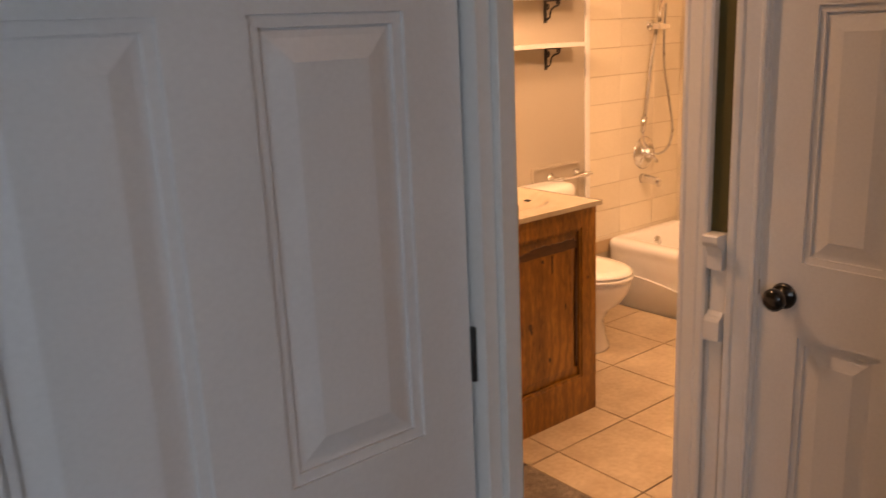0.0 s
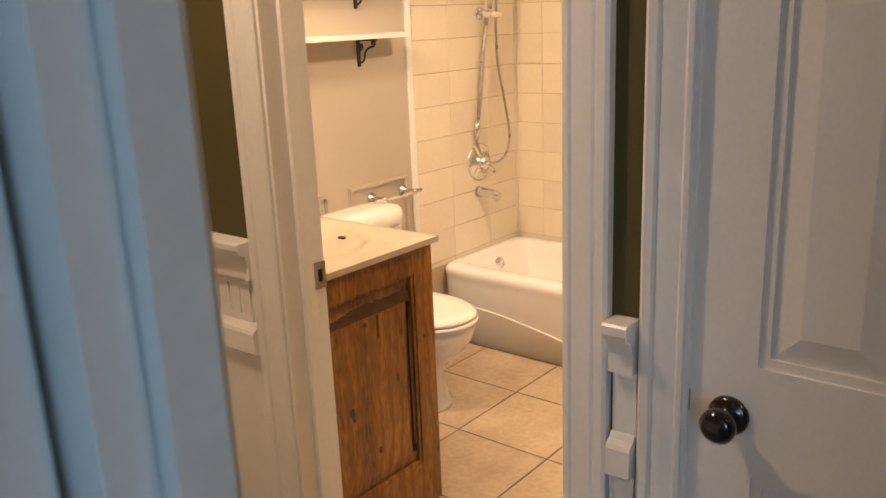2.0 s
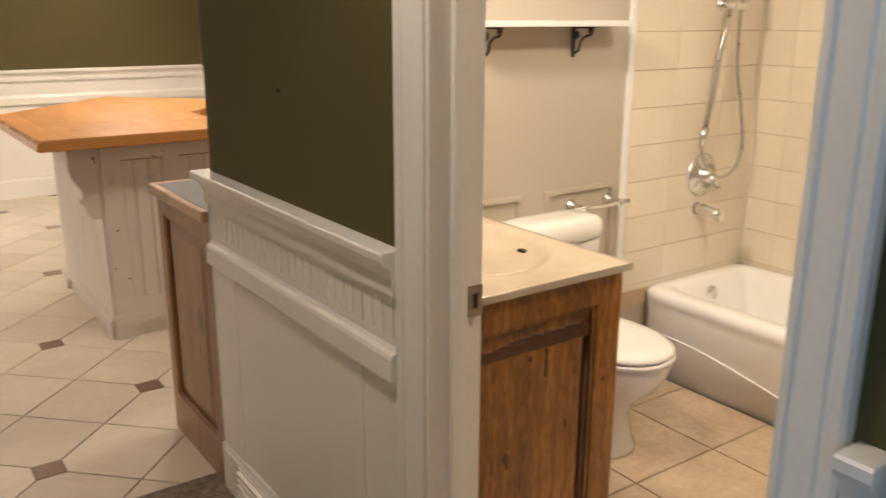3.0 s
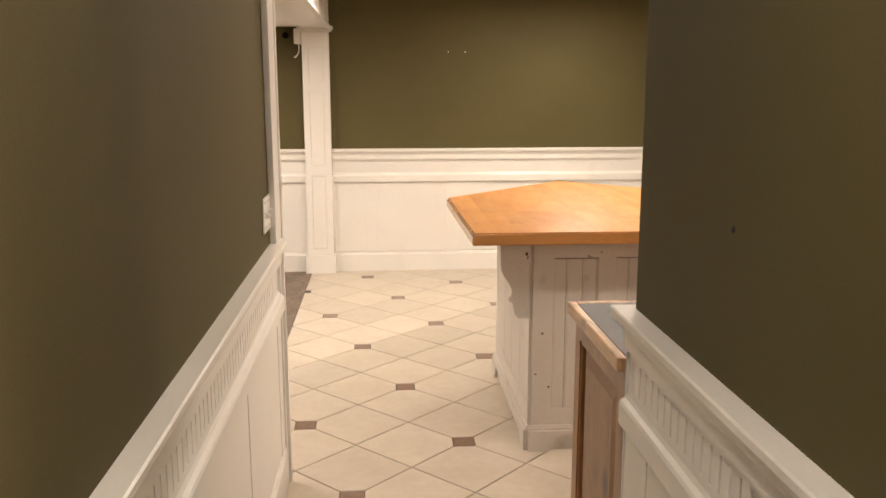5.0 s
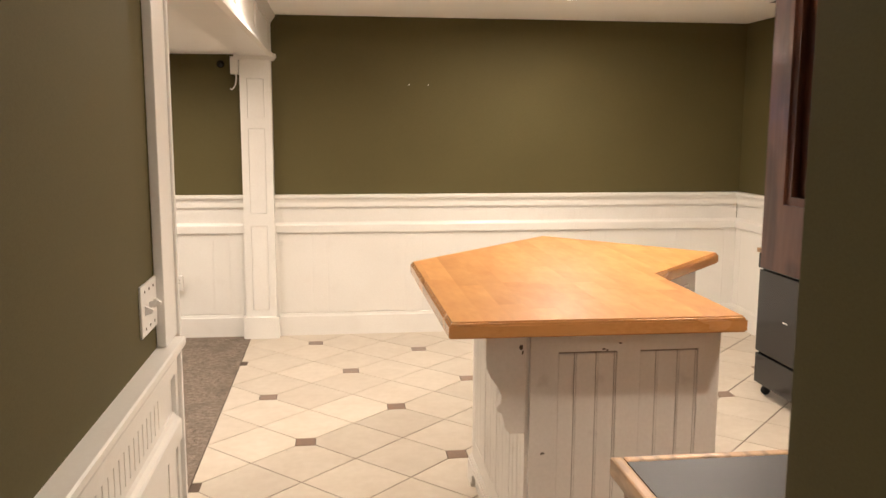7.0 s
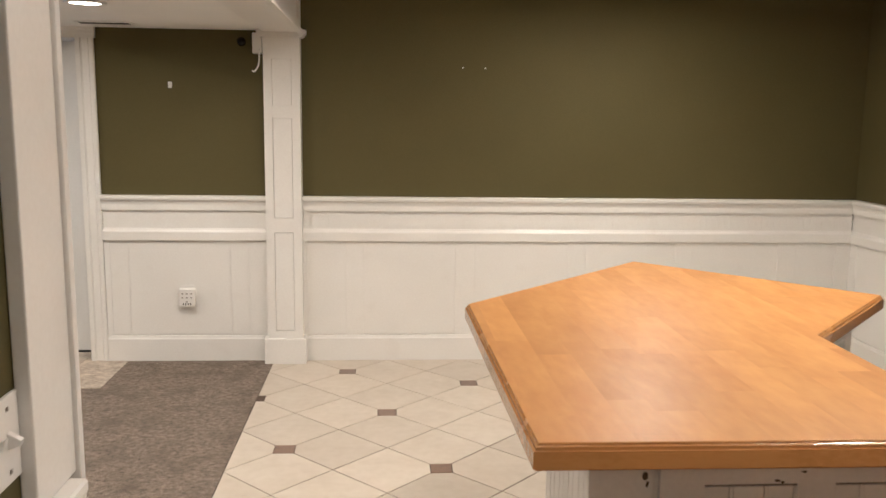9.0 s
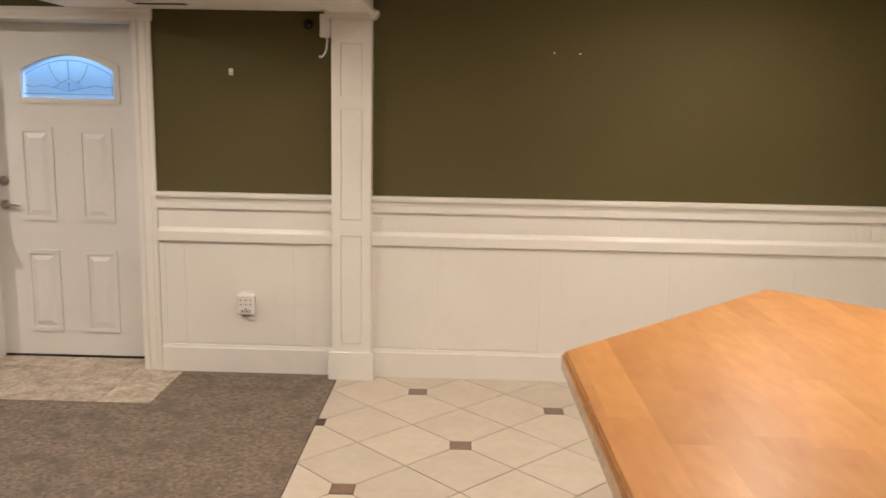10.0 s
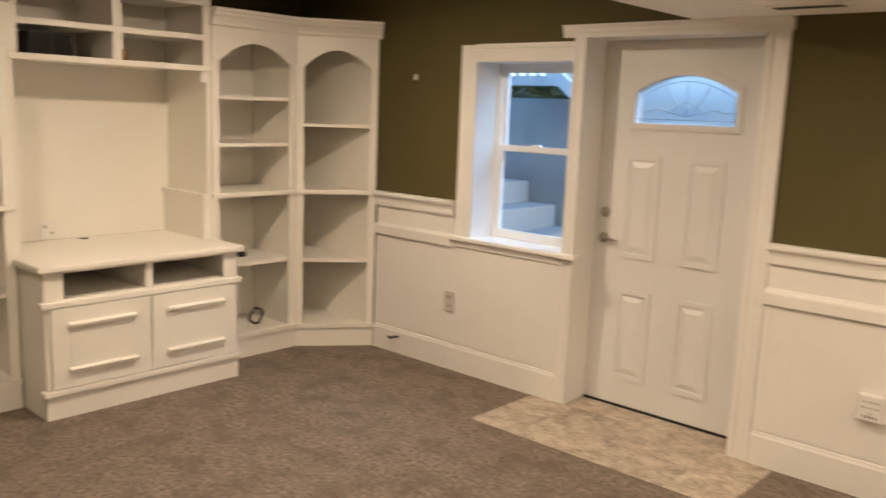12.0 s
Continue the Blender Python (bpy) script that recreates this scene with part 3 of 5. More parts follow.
arch = [(0.215 + 0.56 * i / 20, 1.775 + 0.09 * (1 - ((i - 10) / 10) ** 2)) for i in range(21)]
inner = [(0.215, 1.615), (0.775, 1.615)] + arch[::-1]
outer = [(0.180, 1.58), (0.810, 1.58)] + [(0.180 + 0.63 * i / 20, 1.81 + 0.09 * (1 - ((i - 10) / 10) ** 2)) for i in range(21)][::-1]
bm = bmesh.new()
ring(bm, outer, inner, "y", -0.034, 0.034)
bmesh.ops.bevel(bm, geom=[e for e in bm.edges if all(abs(v.co.y + 0.034) < 1e-4 for v in e.verts)], offset=0.004, segments=2, affect="EDGES")
lite = part("lite_frame", bm, M_DOOR, entry, "white arched glass frame")
bm = bmesh.new()
ring(bm, rect(0.184, 0.806, 1.584, 1.896)[:2] + [(0.806 - 0.622 * i / 20, 1.896) for i in range(21)], [(0.200, 1.60), (0.790, 1.60)] + [(0.79 - 0.59 * i / 20, 1.79 + 0.09 * (1 - ((i - 10) / 10) ** 2)) for i in range(21)], "y", -0.019, 0.019)
part("lite_filler", bm, M_DOOR, entry)
bm = bmesh.new()
prism(bm, inner, "y", -0.004, 0.004)
pane = part("pane", bm, M_FROST, lite, "frosted leaded glass")
pane.visible_shadow = False
bm = bmesh.new()
cx, cz = 0.495, 1.655
for pts in ([(0.215, 1.637), (0.775, 1.637)],
            [(0.235 + 0.52 * i / 20, 1.752 + 0.085 * (1 - ((i - 10) / 10) ** 2)) for i in range(21)],
            [(0.236, 1.637), (0.235, 1.752)], [(0.754, 1.637), (0.755, 1.752)],
            [(cx - 0.10, cz + 0.02), (cx - 0.05, cz + 0.046), (cx, cz + 0.075), (cx + 0.05, cz + 0.046), (cx + 0.10, cz + 0.02), (cx, cz), (cx - 0.10, cz + 0.02)],
            [(cx, cz + 0.075), (cx, 1.837)],
            [(cx - 0.10, cz + 0.02), (cx - 0.16, cz + 0.035), (cx - 0.22, cz + 0.022), (0.235, cz + 0.03)],
            [(cx + 0.10, cz + 0.02), (cx + 0.16, cz + 0.035), (cx + 0.22, cz + 0.022), (0.755, cz + 0.03)],
            [(cx - 0.05, cz + 0.046), (cx - 0.09, cz + 0.085), (cx - 0.12, cz + 0.155)], [(cx + 0.05, cz + 0.046), (cx + 0.09, cz + 0.085), (cx + 0.12, cz + 0.155)]):
    tube(bm, [(p[0], -0.0055, p[1]) for p in pts], 0.0019, 6)
part("caming", bm, M_NICKEL, lite, "dark lead lines")
bm = bmesh.new()
for a in (-1, 1):
    prism(bm, [(cx, cz + 0.004), (cx + a * 0.085, cz + 0.020), (cx, cz + 0.052)], "y", -0.012, -0.0045)
part("bevel_cluster", bm, M_LEADBEVEL, lite)
for u, z, r, nm in ((0.068, 0.965, 0.030, "lever_rose"), (0.068, 1.11, 0.030, "deadbolt")):
    bm = bmesh.new()
    lathe(bm, [(0.001, -0.0202), (r, -0.0202), (r, -0.028), (r * 0.8, -0.034), (0.012, -0.036), (0.010, -0.05), (0.001, -0.05)], (u, 0, z), "y", 24)
    if nm == "lever_rose":
        tube(bm, [(u, -0.05, z), (u + 0.03, -0.056, z), (u + 0.08, -0.056, z - 0.003), (u + 0.105, -0.054, z - 0.006)], [0.011, 0.010, 0.008, 0.005], 10)
    else:
        quadbox(bm, u - 0.005, u + 0.005, -0.062, -0.045, z - 0.016, z + 0.016, 0.002)
    part(nm, bm, M_NICKEL, entry, "satin nickel")
frame_e = thing("door_frame_entry", "white casing and deep jamb round the entry door", "door frame", kind="structure")
box("jamb", (-1.045, -1.031, 9.05, 9.335, 0, 2.062), M_TRIM, frame_e, 0.002)
box("jamb", (-0.062, -0.034, 9.05, 9.335, 0, 2.062), M_TRIM, frame_e, 0.002)
box("head_jamb", (-1.031, -0.062, 9.05, 9.335, 2.053, 2.062), M_TRIM, frame_e, 0.001)
for a, b in ((-1.042, -1.102), (-0.040, 0.047)):
    bm = bmesh.new()
    prism(bm, [(q, p) for p, q in casing_profile(a, b, 9.07, -1)], "z", 0, 2.055)
    part("casing", bm, M_TRIM, frame_e)
bm = bmesh.new()
prism(bm, [(9.07, 2.055), (9.052, 2.055), (9.050, 2.075), (9.046, 2.080), (9.044, 2.098), (9.034, 2.108), (9.030, 2.119), (9.07, 2.119)], "x", -1.175, 0.057)
part("head_casing", bm, M_TRIM, frame_e)

win = thing("window_living", "white single-hung vinyl window with deep reveal", "window", kind="structure")
WX0, WX1, WZ0, WZ1, WY = -1.80, -1.10, 0.855, 1.945, 9.27
bm = bmesh.new()
ring(bm, rect(WX0, WX1, WZ0, WZ1), rect(WX0 + 0.012, WX1 - 0.012, WZ0 + 0.012, WZ1 - 0.012), "y", 9.06, WY)
part("reveal", bm, M_TRIM, win)
bm = bmesh.new()
prism(bm, [(q, p) for p, q in casing_profile(WX0 + 0.006, WX0 - 0.105, 9.07, -1)], "z", WZ0 + 0.02, 2.03)
part("casing", bm, M_TRIM, win)
bm = bmesh.new()
prism(bm, casing_profile(WZ1 - 0.006, 2.035, 9.07, -1), "x", WX0 + 0.006, WX1)
part("head_casing", bm, M_TRIM, win)
bm = bmesh.new()
prism(bm, [(9.13, 0.845), (9.025, 0.845), (9.018, 0.853), (9.018, 0.868), (9.025, 0.875), (9.13, 0.875)], "x", WX0 - 0.125, WX1 + 0.10)
part("sill", bm, M_TRIM, win, "white window stool")
bm = bmesh.new()
ring(bm, rect(WX0 + 0.002, WX1 - 0.002, WZ0 + 0.002, WZ1 - 0.002), rect(WX0 + 0.04, WX1 - 0.04, WZ0 + 0.045, WZ1 - 0.03), "y", WY, 9.325)
part("window_frame", bm, M_VINYL, win)
for nm, z0, z1, y0 in (("lower_sash", WZ0 + 0.03, 1.445, 9.272), ("upper_sash", 1.405, WZ1 - 0.03, 9.298)):
    bm = bmesh.new()
    ring(bm, rect(WX0 + 0.038, WX1 - 0.038, z0, z1), rect(WX0 + 0.068, WX1 - 0.068, z0 + 0.035, z1 - 0.035), "y", y0, y0 + 0.024)
    sash = part(nm, bm, M_VINYL, win)
    p = box("pane", (WX0 + 0.066, WX1 - 0.066, y0 + 0.010, y0 + 0.014, z0 + 0.033, z1 - 0.033), M_GLASS, sash, 0)
    p.visible_shadow = False
    if nm == "lower_sash":
        box("lock", (-1.51, -1.45, y0 - 0.004, y0 + 0.02, z1, z1 + 0.012), M_VINYL, sash, 0.002)
rw = thing("window_room", "white bedroom window", "window", kind="structure")
bm = bmesh.new()
ring(bm, rect(-2.35, -1.25, 0.9, 2.05), rect(-2.30, -1.30, 0.95, 2.0), "y", -1.70, -1.62)
part("window_frame", bm, M_VINYL, rw)
p = box("pane", (-2.30, -1.30, -1.665, -1.66, 0.95, 2.0), M_GLASS, rw, 0)
p.visible_shadow = False

# column, beam and wall-end post
col = thing("column", "white panelled column against the end wall", "column", kind="structure")
bm = bmesh.new()
cells(bm, 1.085, 1.31, 0.165, 2.10, [(1.137, 1.257, 0.22, 0.863), (1.137, 1.257, 0.955, 1.585), (1.137, 1.257, 1.66, 1.945)], 8.981, 8.997)
quadbox(bm, 1.085, 1.31, 8.997, 9.07, 0.165, 2.10)
part("shaft", bm, M_TRIM, col)
for z0, z1 in ((0.22, 0.863), (0.955, 1.585), (1.66, 1.945)):
    box("inset_panel", (1.1385, 1.2555, 8.986, 8.9968, z0 + 0.0015, z1 - 0.002), M_TRIM, col, 0.001)
box("plinth", (1.062, 1.328, 8.965, 9.075, 0, 0.170), M_TRIM, col, 0.004)
bm = bmesh.new()
prism(bm, [(1.07, 2.075), (1.325, 2.075), (1.345, 2.10), (1.345, 2.12), (1.05, 2.12), (1.05, 2.10)], "y", 8.955, 9.07)
part("capital", bm, M_TRIM, col)
beam = thing("beam", "white panelled ceiling beam between kitchen and living room", "beam", kind="structure")
box("core", (1.085, 1.296, 4.87, 9.069, 2.105, CEIL - 0.001), M_TRIM, beam, 0)
bm = bmesh.new()
cells(bm, 4.87, 9.065, 2.105, CEIL - 0.001, [(5.0 + 1.03 * i, 5.9 + 1.03 * i, 2.18, 2.34) for i in range(3)] + [(8.09, 8.95, 2.18, 2.34)], 1.2965, 1.31, "x")
part("panelling", bm, M_TRIM, beam)
bm = bmesh.new()
prism(bm, [(1.311, 2.09), (1.335, 2.10), (1.335, 2.118), (1.318, 2.135), (1.311, 2.135)], "y", 5.0, 9.065)
prism(bm, [(1.311, CEIL - 0.06), (1.345, CEIL - 0.015), (1.345, CEIL - 0.002), (1.311, CEIL - 0.002)], "y", 5.0, 9.065)
part("moulding", bm, M_TRIM, beam)
post = thing("wall_end_post", "white cased end of the hall wall", "post", kind="structure")
box("face_casing", (1.321, 1.345, 4.82, 4.968, 1.036, CEIL - 0.002), M_TRIM, post, 0.003)
box("end_casing", (1.225, 1.352, 4.9685, 4.988, 0, 2.103), M_TRIM, post, 0.003)
box("face_board", (1.321, 1.340, 4.94, 4.968, 0, 1.0), M_TRIM, post, 0.002)

# ---- island ----
TOP = [(2.115, 5.10), (3.062, 5.09), (3.07, 5.865), (3.58, 6.40), (2.888, 7.09), (2.098, 6.275)]
isl = thing("kitchen_island", "arrow-shaped island with maple butcher block top and beadboard sides", "kitchen island")


def inset_poly(poly, d):
    """Move each edge of a counter-clockwise outline inwards by d."""
    out, n = [], len(poly)
    for i in range(n):
        p, q, r = Vector(poly[i - 1]), Vector(poly[i]), Vector(poly[(i + 1) % n])
        a, b = (q - p).normalized(), (r - q).normalized()
        na, nb = Vector((-a.y, a.x)), Vector((-b.y, b.x))
        k = d / max(0.2, 1 + na.dot(nb))
        out.append(tuple(q + (na + nb) * k))
    return out


bm = bmesh.new()
prism(bm, TOP, "z", 0.962, 1.001)
prism(bm, inset_poly(TOP, 0.005), "z", 1.001, 1.013)
bmesh.ops.bevel(bm, geom=[e for e in bm.edges if min(v.co.z for v in e.verts) > 1.012 or max(v.co.z for v in e.verts) < 0.963], offset=0.005, segments=3, affect="EDGES")
slab = part("butcher_block", bm, M_EDGE, isl, "thick honey maple slab with rounded edge")
rng = random.Random(4)
bm = bmesh.new()
f = bm.faces.new([bm.verts.new((x, y, 1.0142)) for x, y in inset_poly(TOP, 0.0125)])
x = 2.05
while x < 3.6:
    x += 0.088
    g = bm.verts[:] + bm.edges[:] + bm.faces[:]
    bmesh.ops.bisect_plane(bm, geom=g, plane_co=(x, 0, 0), plane_no=(1, 0, 0))
bmesh.ops.split_edges(bm, edges=[e for e in bm.edges if len(e.link_faces) == 2])
for face in list(bm.faces):
    ys = [v.co.y for v in face.verts]
    y = min(ys) + rng.uniform(0.1, 0.7)
    group = [face]
    while y < max(ys) - 0.06:
        g = list({v for fc in group for v in fc.verts}) + list({e for fc in group for e in fc.edges}) + group
        res = bmesh.ops.bisect_plane(bm, geom=g, plane_co=(0, y, 0), plane_no=(0, 1, 0))
        group = [q for q in res["geom"] if isinstance(q, bmesh.types.BMFace)]
        y += rng.uniform(0.35, 0.9)
bmesh.ops.split_edges(bm, edges=[e for e in bm.edges if len(e.link_faces) == 2])
for face in bm.faces:
    me = bpy.data.meshes.new("stave")
    me.from_pydata([tuple(v.co) for v in face.verts] + [(v.co.x, v.co.y, 1.0125) for v in face.verts], [], [list(range(len(face.verts)))] + [[k, k + len(face.verts), (k + 1) % len(face.verts) + len(face.verts), (k + 1) % len(face.verts)] for k in range(len(face.verts))])
    me.materials.append(M_BUTCHER)
    new("stave", me).parent = slab
bm.free()
BODY = [(2.392, 5.212), (3.022, 5.212), (3.022, 5.93), (3.45, 6.385), (2.888, 6.76), (2.392, 6.26)]
bm = bmesh.new()
prism(bm, BODY, "z", 0.0, 0.9618)
part("carcase", bm, M_ISLAND, isl)


def bead_face(parent, p, q, panels, z0=0.0, z1=0.9617):
    """A face frame with recessed beadboard panels along the line p to q; outside to the right of it."""
    a = Vector(p)
    d = Vector(q) - a
    L = d.length
    rz = math.degrees(math.atan2(d.y, d.x))
    m = pose(a.x, a.y, 0, 0, 0, rz)
    bm = bmesh.new()
    holes = [(u0, u1, c, e) for u0, u1, c, e in panels]
    cells(bm, 0, L, z0, z1, holes, -0.013, -0.0005)
    fr = part("face_frame", bm, M_ISLAND, parent)
    fr.matrix_local = m
    for u0, u1, c, e in holes:
        # Backing darker than the paint stands in for the shade between boards.
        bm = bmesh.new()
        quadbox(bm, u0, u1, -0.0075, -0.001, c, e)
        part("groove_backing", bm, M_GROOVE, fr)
        w = u1 - u0
        cuts = [u0 + 0.001, u0 + 0.27 * w, u0 + 0.64 * w, u1 - 0.009]
        for s, n in zip(cuts, cuts[1:]):
            part("bead_board", quadbox(bmesh.new(), s + (0.008 if s > u0 + 0.01 else 0), n - 0.0012, -0.0115, -0.007, c + 0.001, e - 0.006, 0.0009), M_ISLAND, fr)
            part("bead", quadbox(bmesh.new(), n + 0.0012, n + 0.0068, -0.0118, -0.007, c + 0.001, e - 0.006, 0.002), M_ISLAND, fr)
    return fr


bead_face(isl, (2.392, 5.212), (3.022, 5.212), [(0.092, 0.287, 0.20, 0.885), (0.365, 0.562, 0.20, 0.885)])
bead_face(isl, (2.392, 6.26), (2.392, 5.212), [(0.07 + 0.247 * i, 0.257 + 0.247 * i, 0.20, 0.885) for i in range(4)])
bead_face(isl, (3.022, 5.212), (3.022, 5.93), [(0.08, 0.33, 0.2, 0.885), (0.4, 0.64, 0.2, 0.885)])
bead_face(isl, (3.022, 5.93), (3.45, 6.385), [(0.08, 0.28, 0.2, 0.885), (0.34, 0.55, 0.2, 0.885)])
bead_face(isl, (3.45, 6.385), (2.888, 6.76), [(0.08, 0.36, 0.2, 0.885), (0.41, 0.62, 0.2, 0.885)])
bead_face(isl, (2.888, 6.76), (2.392, 6.26), [(0.08, 0.33, 0.2, 0.885), (0.4, 0.64, 0.2, 0.885)])
bm = bmesh.new()
ring(bm, inset_poly(BODY, -0.026), inset_poly(BODY, -0.0135), "z", 0.098, 0.112)
ring(bm, inset_poly(BODY, -0.021), inset_poly(BODY, -0.0135), "z", 0.112, 0.120)
part("base_moulding", bm, M_ISLAND, isl, "worn cream base moulding")
for k, p in enumerate(BODY):
    a, d = Vector(p), Vector(BODY[(k + 1) % len(BODY)]) - Vector(p)
    L, lap = d.length, 0.012
    foot, rise = 0.085, 0.078
    prof = [(-lap, 0.0), (foot, 0.0), (foot + 0.004, 0.022), (foot + 0.020, 0.034), (foot + 0.030, rise - 0.016), (foot + 0.050, rise),
            (L - foot - 0.050, rise), (L - foot - 0.030, rise - 0.016), (L - foot - 0.020, 0.034), (L - foot - 0.004, 0.022), (L - foot, 0.0), (L + lap, 0.0), (L + lap, 0.0978), (-lap, 0.0978)]
    bm = bmesh.new()
    prism(bm, prof, "y", -0.032, -0.0136)
    ap = part("base_apron", bm, M_ISLAND, isl, "cream base board with corner feet and a long arch")
    ap.matrix_local = pose(a.x, a.y, 0, 0, 0, math.degrees(math.atan2(d.y, d.x)))
CHIPS = [(2.362, 5.203, 0.905, 0.008, 1.6), (2.367, 5.203, 0.888, 0.005, 1.5), (2.436, 5.199, 0.546, 0.009, 0.6), (2.633, 5.199, 0.892, 0.009, 0.45), (2.645, 5.199, 0.888, 0.006, 0.6), (2.69, 5.199, 0.91, 0.007, 0.45), (2.47, 5.199, 0.30, 0.005, 1.2), (2.41, 5.199, 0.36, 0.006, 0.8)]
wave = [(0, 0), (0, -0.345), (-0.055, -0.345), (-0.075, -0.325), (-0.082, -0.29), (-0.088, -0.275), (-0.105, -0.268), (-0.108, -0.255), (-0.092, -0.24), (-0.090, -0.215), (-0.105, -0.185), (-0.130, -0.155), (-0.145, -0.125), (-0.148, -0.09), (-0.148, 0)]
bm = bmesh.new()
prism(bm, [(2.378 + u * 0.88, 0.9612 + z) for u, z in wave], "y", 5.203, 5.245)
bmesh.ops.bevel(bm, geom=[e for e in bm.edges if abs(e.verts[0].co.y - e.verts[1].co.y) < 1e-5], offset=0.002, segments=1, affect="EDGES")
part("corbel", bm, M_ISLAND, isl, "scrolled bracket under the overhang")
bm = bmesh.new()
for u, y, z, r, tall in CHIPS:
    pts = [(u + r * rng.uniform(0.5, 1.1) * math.cos(k * 0.785), z + r * tall * rng.uniform(0.5, 1.1) * math.sin(k * 0.785)) for k in range(8)]
    prism(bm, pts, "y", y - 0.0006, y + 0.002)
tagged(part("paint_chips", bm, M_CHIP, isl), kind="stuff")

# ---- kitchen cabinets and appliances ----


def frame_panel(name, parent, u0, u1, z0, z1, d, out, mat, sw=0.07, axis="x", rail=None, head=None):
    """Cabinet end or door: a frame with one raised panel, standing out from d."""
    rail, head = rail or sw, head or sw
    bm = bmesh.new()
    cells(bm, u0, u1, z0, z1, [(u0 + sw, u1 - sw, z0 + rail, z1 - head)], *sorted((d, d + out * 0.019)), axis)
    fr = part(name, bm, mat, parent)
    bm = bmesh.new()
    s = (u0 + sw, u1 - sw, z0 + rail, z1 - head)
    ring(bm, rect(*s), rect(s[0] + 0.012, s[1] - 0.012, s[2] + 0.012, s[3] - 0.012), axis, d + out * 0.004, d + out * 0.0145)
    raised(bm, s[0] + 0.013, s[1] - 0.013, s[2] + 0.013, s[3] - 0.013, d + out * 0.003, d + out * 0.013, 0.04, axis)
    part("panel", bm, mat, fr)
    return fr


base = thing("base_cabinet", "knotty alder base cabinet at the kitchen entrance", "cabinet")
box("body", (2.350, 3.9, 3.61, 4.113, 0.0, 0.925), M_ALDER2, base, 0.002)
frame_panel("end_panel", base, 3.61, 4.133, 0.0, 0.925, 2.349, -1, M_ALDER2, 0.06, rail=0.16)
for i in range(3):
    frame_panel("door", base, 2.36 + 0.51 * i, 2.86 + 0.51 * i, 0.12, 0.90, 4.114, 1, M_ALDER2, 0.06, "y")
ctop = thing("kitchen_worktop", "black laminate worktop with honey oak edging", "worktop")
box("laminate", (2.335, 3.9, 3.607, 4.136, 0.926, 0.962), M_BLACKTOP, ctop, 0)
box("edging", (2.308, 2.334, 3.607, 4.162, 0.926, 0.9635), M_OAKEDGE, ctop, 0.006, "honey oak edge strip")
box("edging", (2.335, 3.9, 4.137, 4.162, 0.926, 0.9635), M_OAKEDGE, ctop, 0.006, "honey oak edge strip")
upper = thing("wall_cabinet", "dark cherry wall cabinet with raised panel end", "cabinet")
box("body", (2.45, 3.6, 3.607, 3.83, 1.39, 2.28), M_CHERRY, upper, 0.002)
frame_panel("end_panel", upper, 3.607, 3.85, 1.39, 2.28, 2.449, -1, M_CHERRY, 0.055, rail=0.10)
for i in range(2):
    frame_panel("door", upper, 2.455 + 0.55 * i, 3.0 + 0.55 * i, 1.395, 2.275, 3.831, 1, M_CHERRY, 0.06, "y")

dish = thing("dishwasher", "portable black dishwasher with wooden top on casters", "dishwasher")
box("body", (4.31, 4.93, 6.68, 7.33, 0.075, 0.865), M_APPBLACK, dish, 0.006)
box("door", (4.285, 4.309, 6.685, 7.325, 0.27, 0.765), M_APPBLACK, dish, 0.006)
box("kick_panel", (4.288, 4.309, 6.685, 7.325, 0.075, 0.255), M_APPBLACK, dish, 0.004)
panel = box("control_panel", (4.275, 4.309, 6.685, 7.325, 0.775, 0.865), M_APPBLACK, dish, 0.008)
box("handle", (4.262, 4.276, 6.88, 7.14, 0.845, 0.862), M_APPBLACK, panel, 0.004)
bm = bmesh.new()
lathe(bm, [(0.001, 4.268), (0.020, 4.268), (0.024, 4.2755)], (0, 6.76, 0.815), "x", 20)
part("dial", bm, M_NICKEL, panel)
bm = bmesh.new()
for i in range(4):
    quadbox(bm, 4.2738, 4.2752, 7.10 + 0.035 * i, 7.125 + 0.035 * i, 0.812, 0.820)
part("button_marks", bm, M_PLATE, panel)
bm = bmesh.new()
quadbox(bm, 4.2838, 4.2852, 6.98, 7.03, 0.50, 0.507)
part("badge", bm, M_PLATE, dish)
box("wood_top", (4.27, 4.95, 6.67, 7.345, 0.866, 0.893), M_OAKEDGE, dish, 0.006, "honey wood top")
for y in (6.74, 7.27):
    for x in (4.34, 4.88):
        bm = bmesh.new()
        lathe(bm, [(0.001, -0.012), (0.026, -0.012), (0.030, -0.006), (0.030, 0.006), (0.026, 0.012), (0.001, 0.012)], (x, y, 0.031), "y", 16)
        quadbox(bm, x - 0.015, x + 0.015, y - 0.016, y + 0.016, 0.058, 0.0755)
        part("caster", bm, M_DARK, dish)
fr = thing("compactor", "ivory under-counter appliance with curved metal handle", "appliance")
box("body", (4.29, 4.93, 6.12, 6.64, 0.06, 0.86), M_APPWHITE, fr, 0.006)
box("drawer_front", (4.262, 4.289, 6.125, 6.635, 0.09, 0.80), M_APPWHITE, fr, 0.006)
box("control_strip", (4.27, 4.289, 6.125, 6.635, 0.81, 0.86), M_DARK, fr, 0.003)
bm = bmesh.new()
tube(bm, curve_pts([(4.263, 6.20, 0.745), (4.225, 6.23, 0.735), (4.215, 6.38, 0.728), (4.225, 6.53, 0.735), (4.263, 6.56, 0.745)], 8), 0.009, 10)
part("handle", bm, M_CHROME, fr, "curved chrome handle")
box("toe_kick", (4.32, 4.9, 6.14, 6.62, 0.0, 0.06), M_DARK, fr, 0)

# ---- bathroom ----


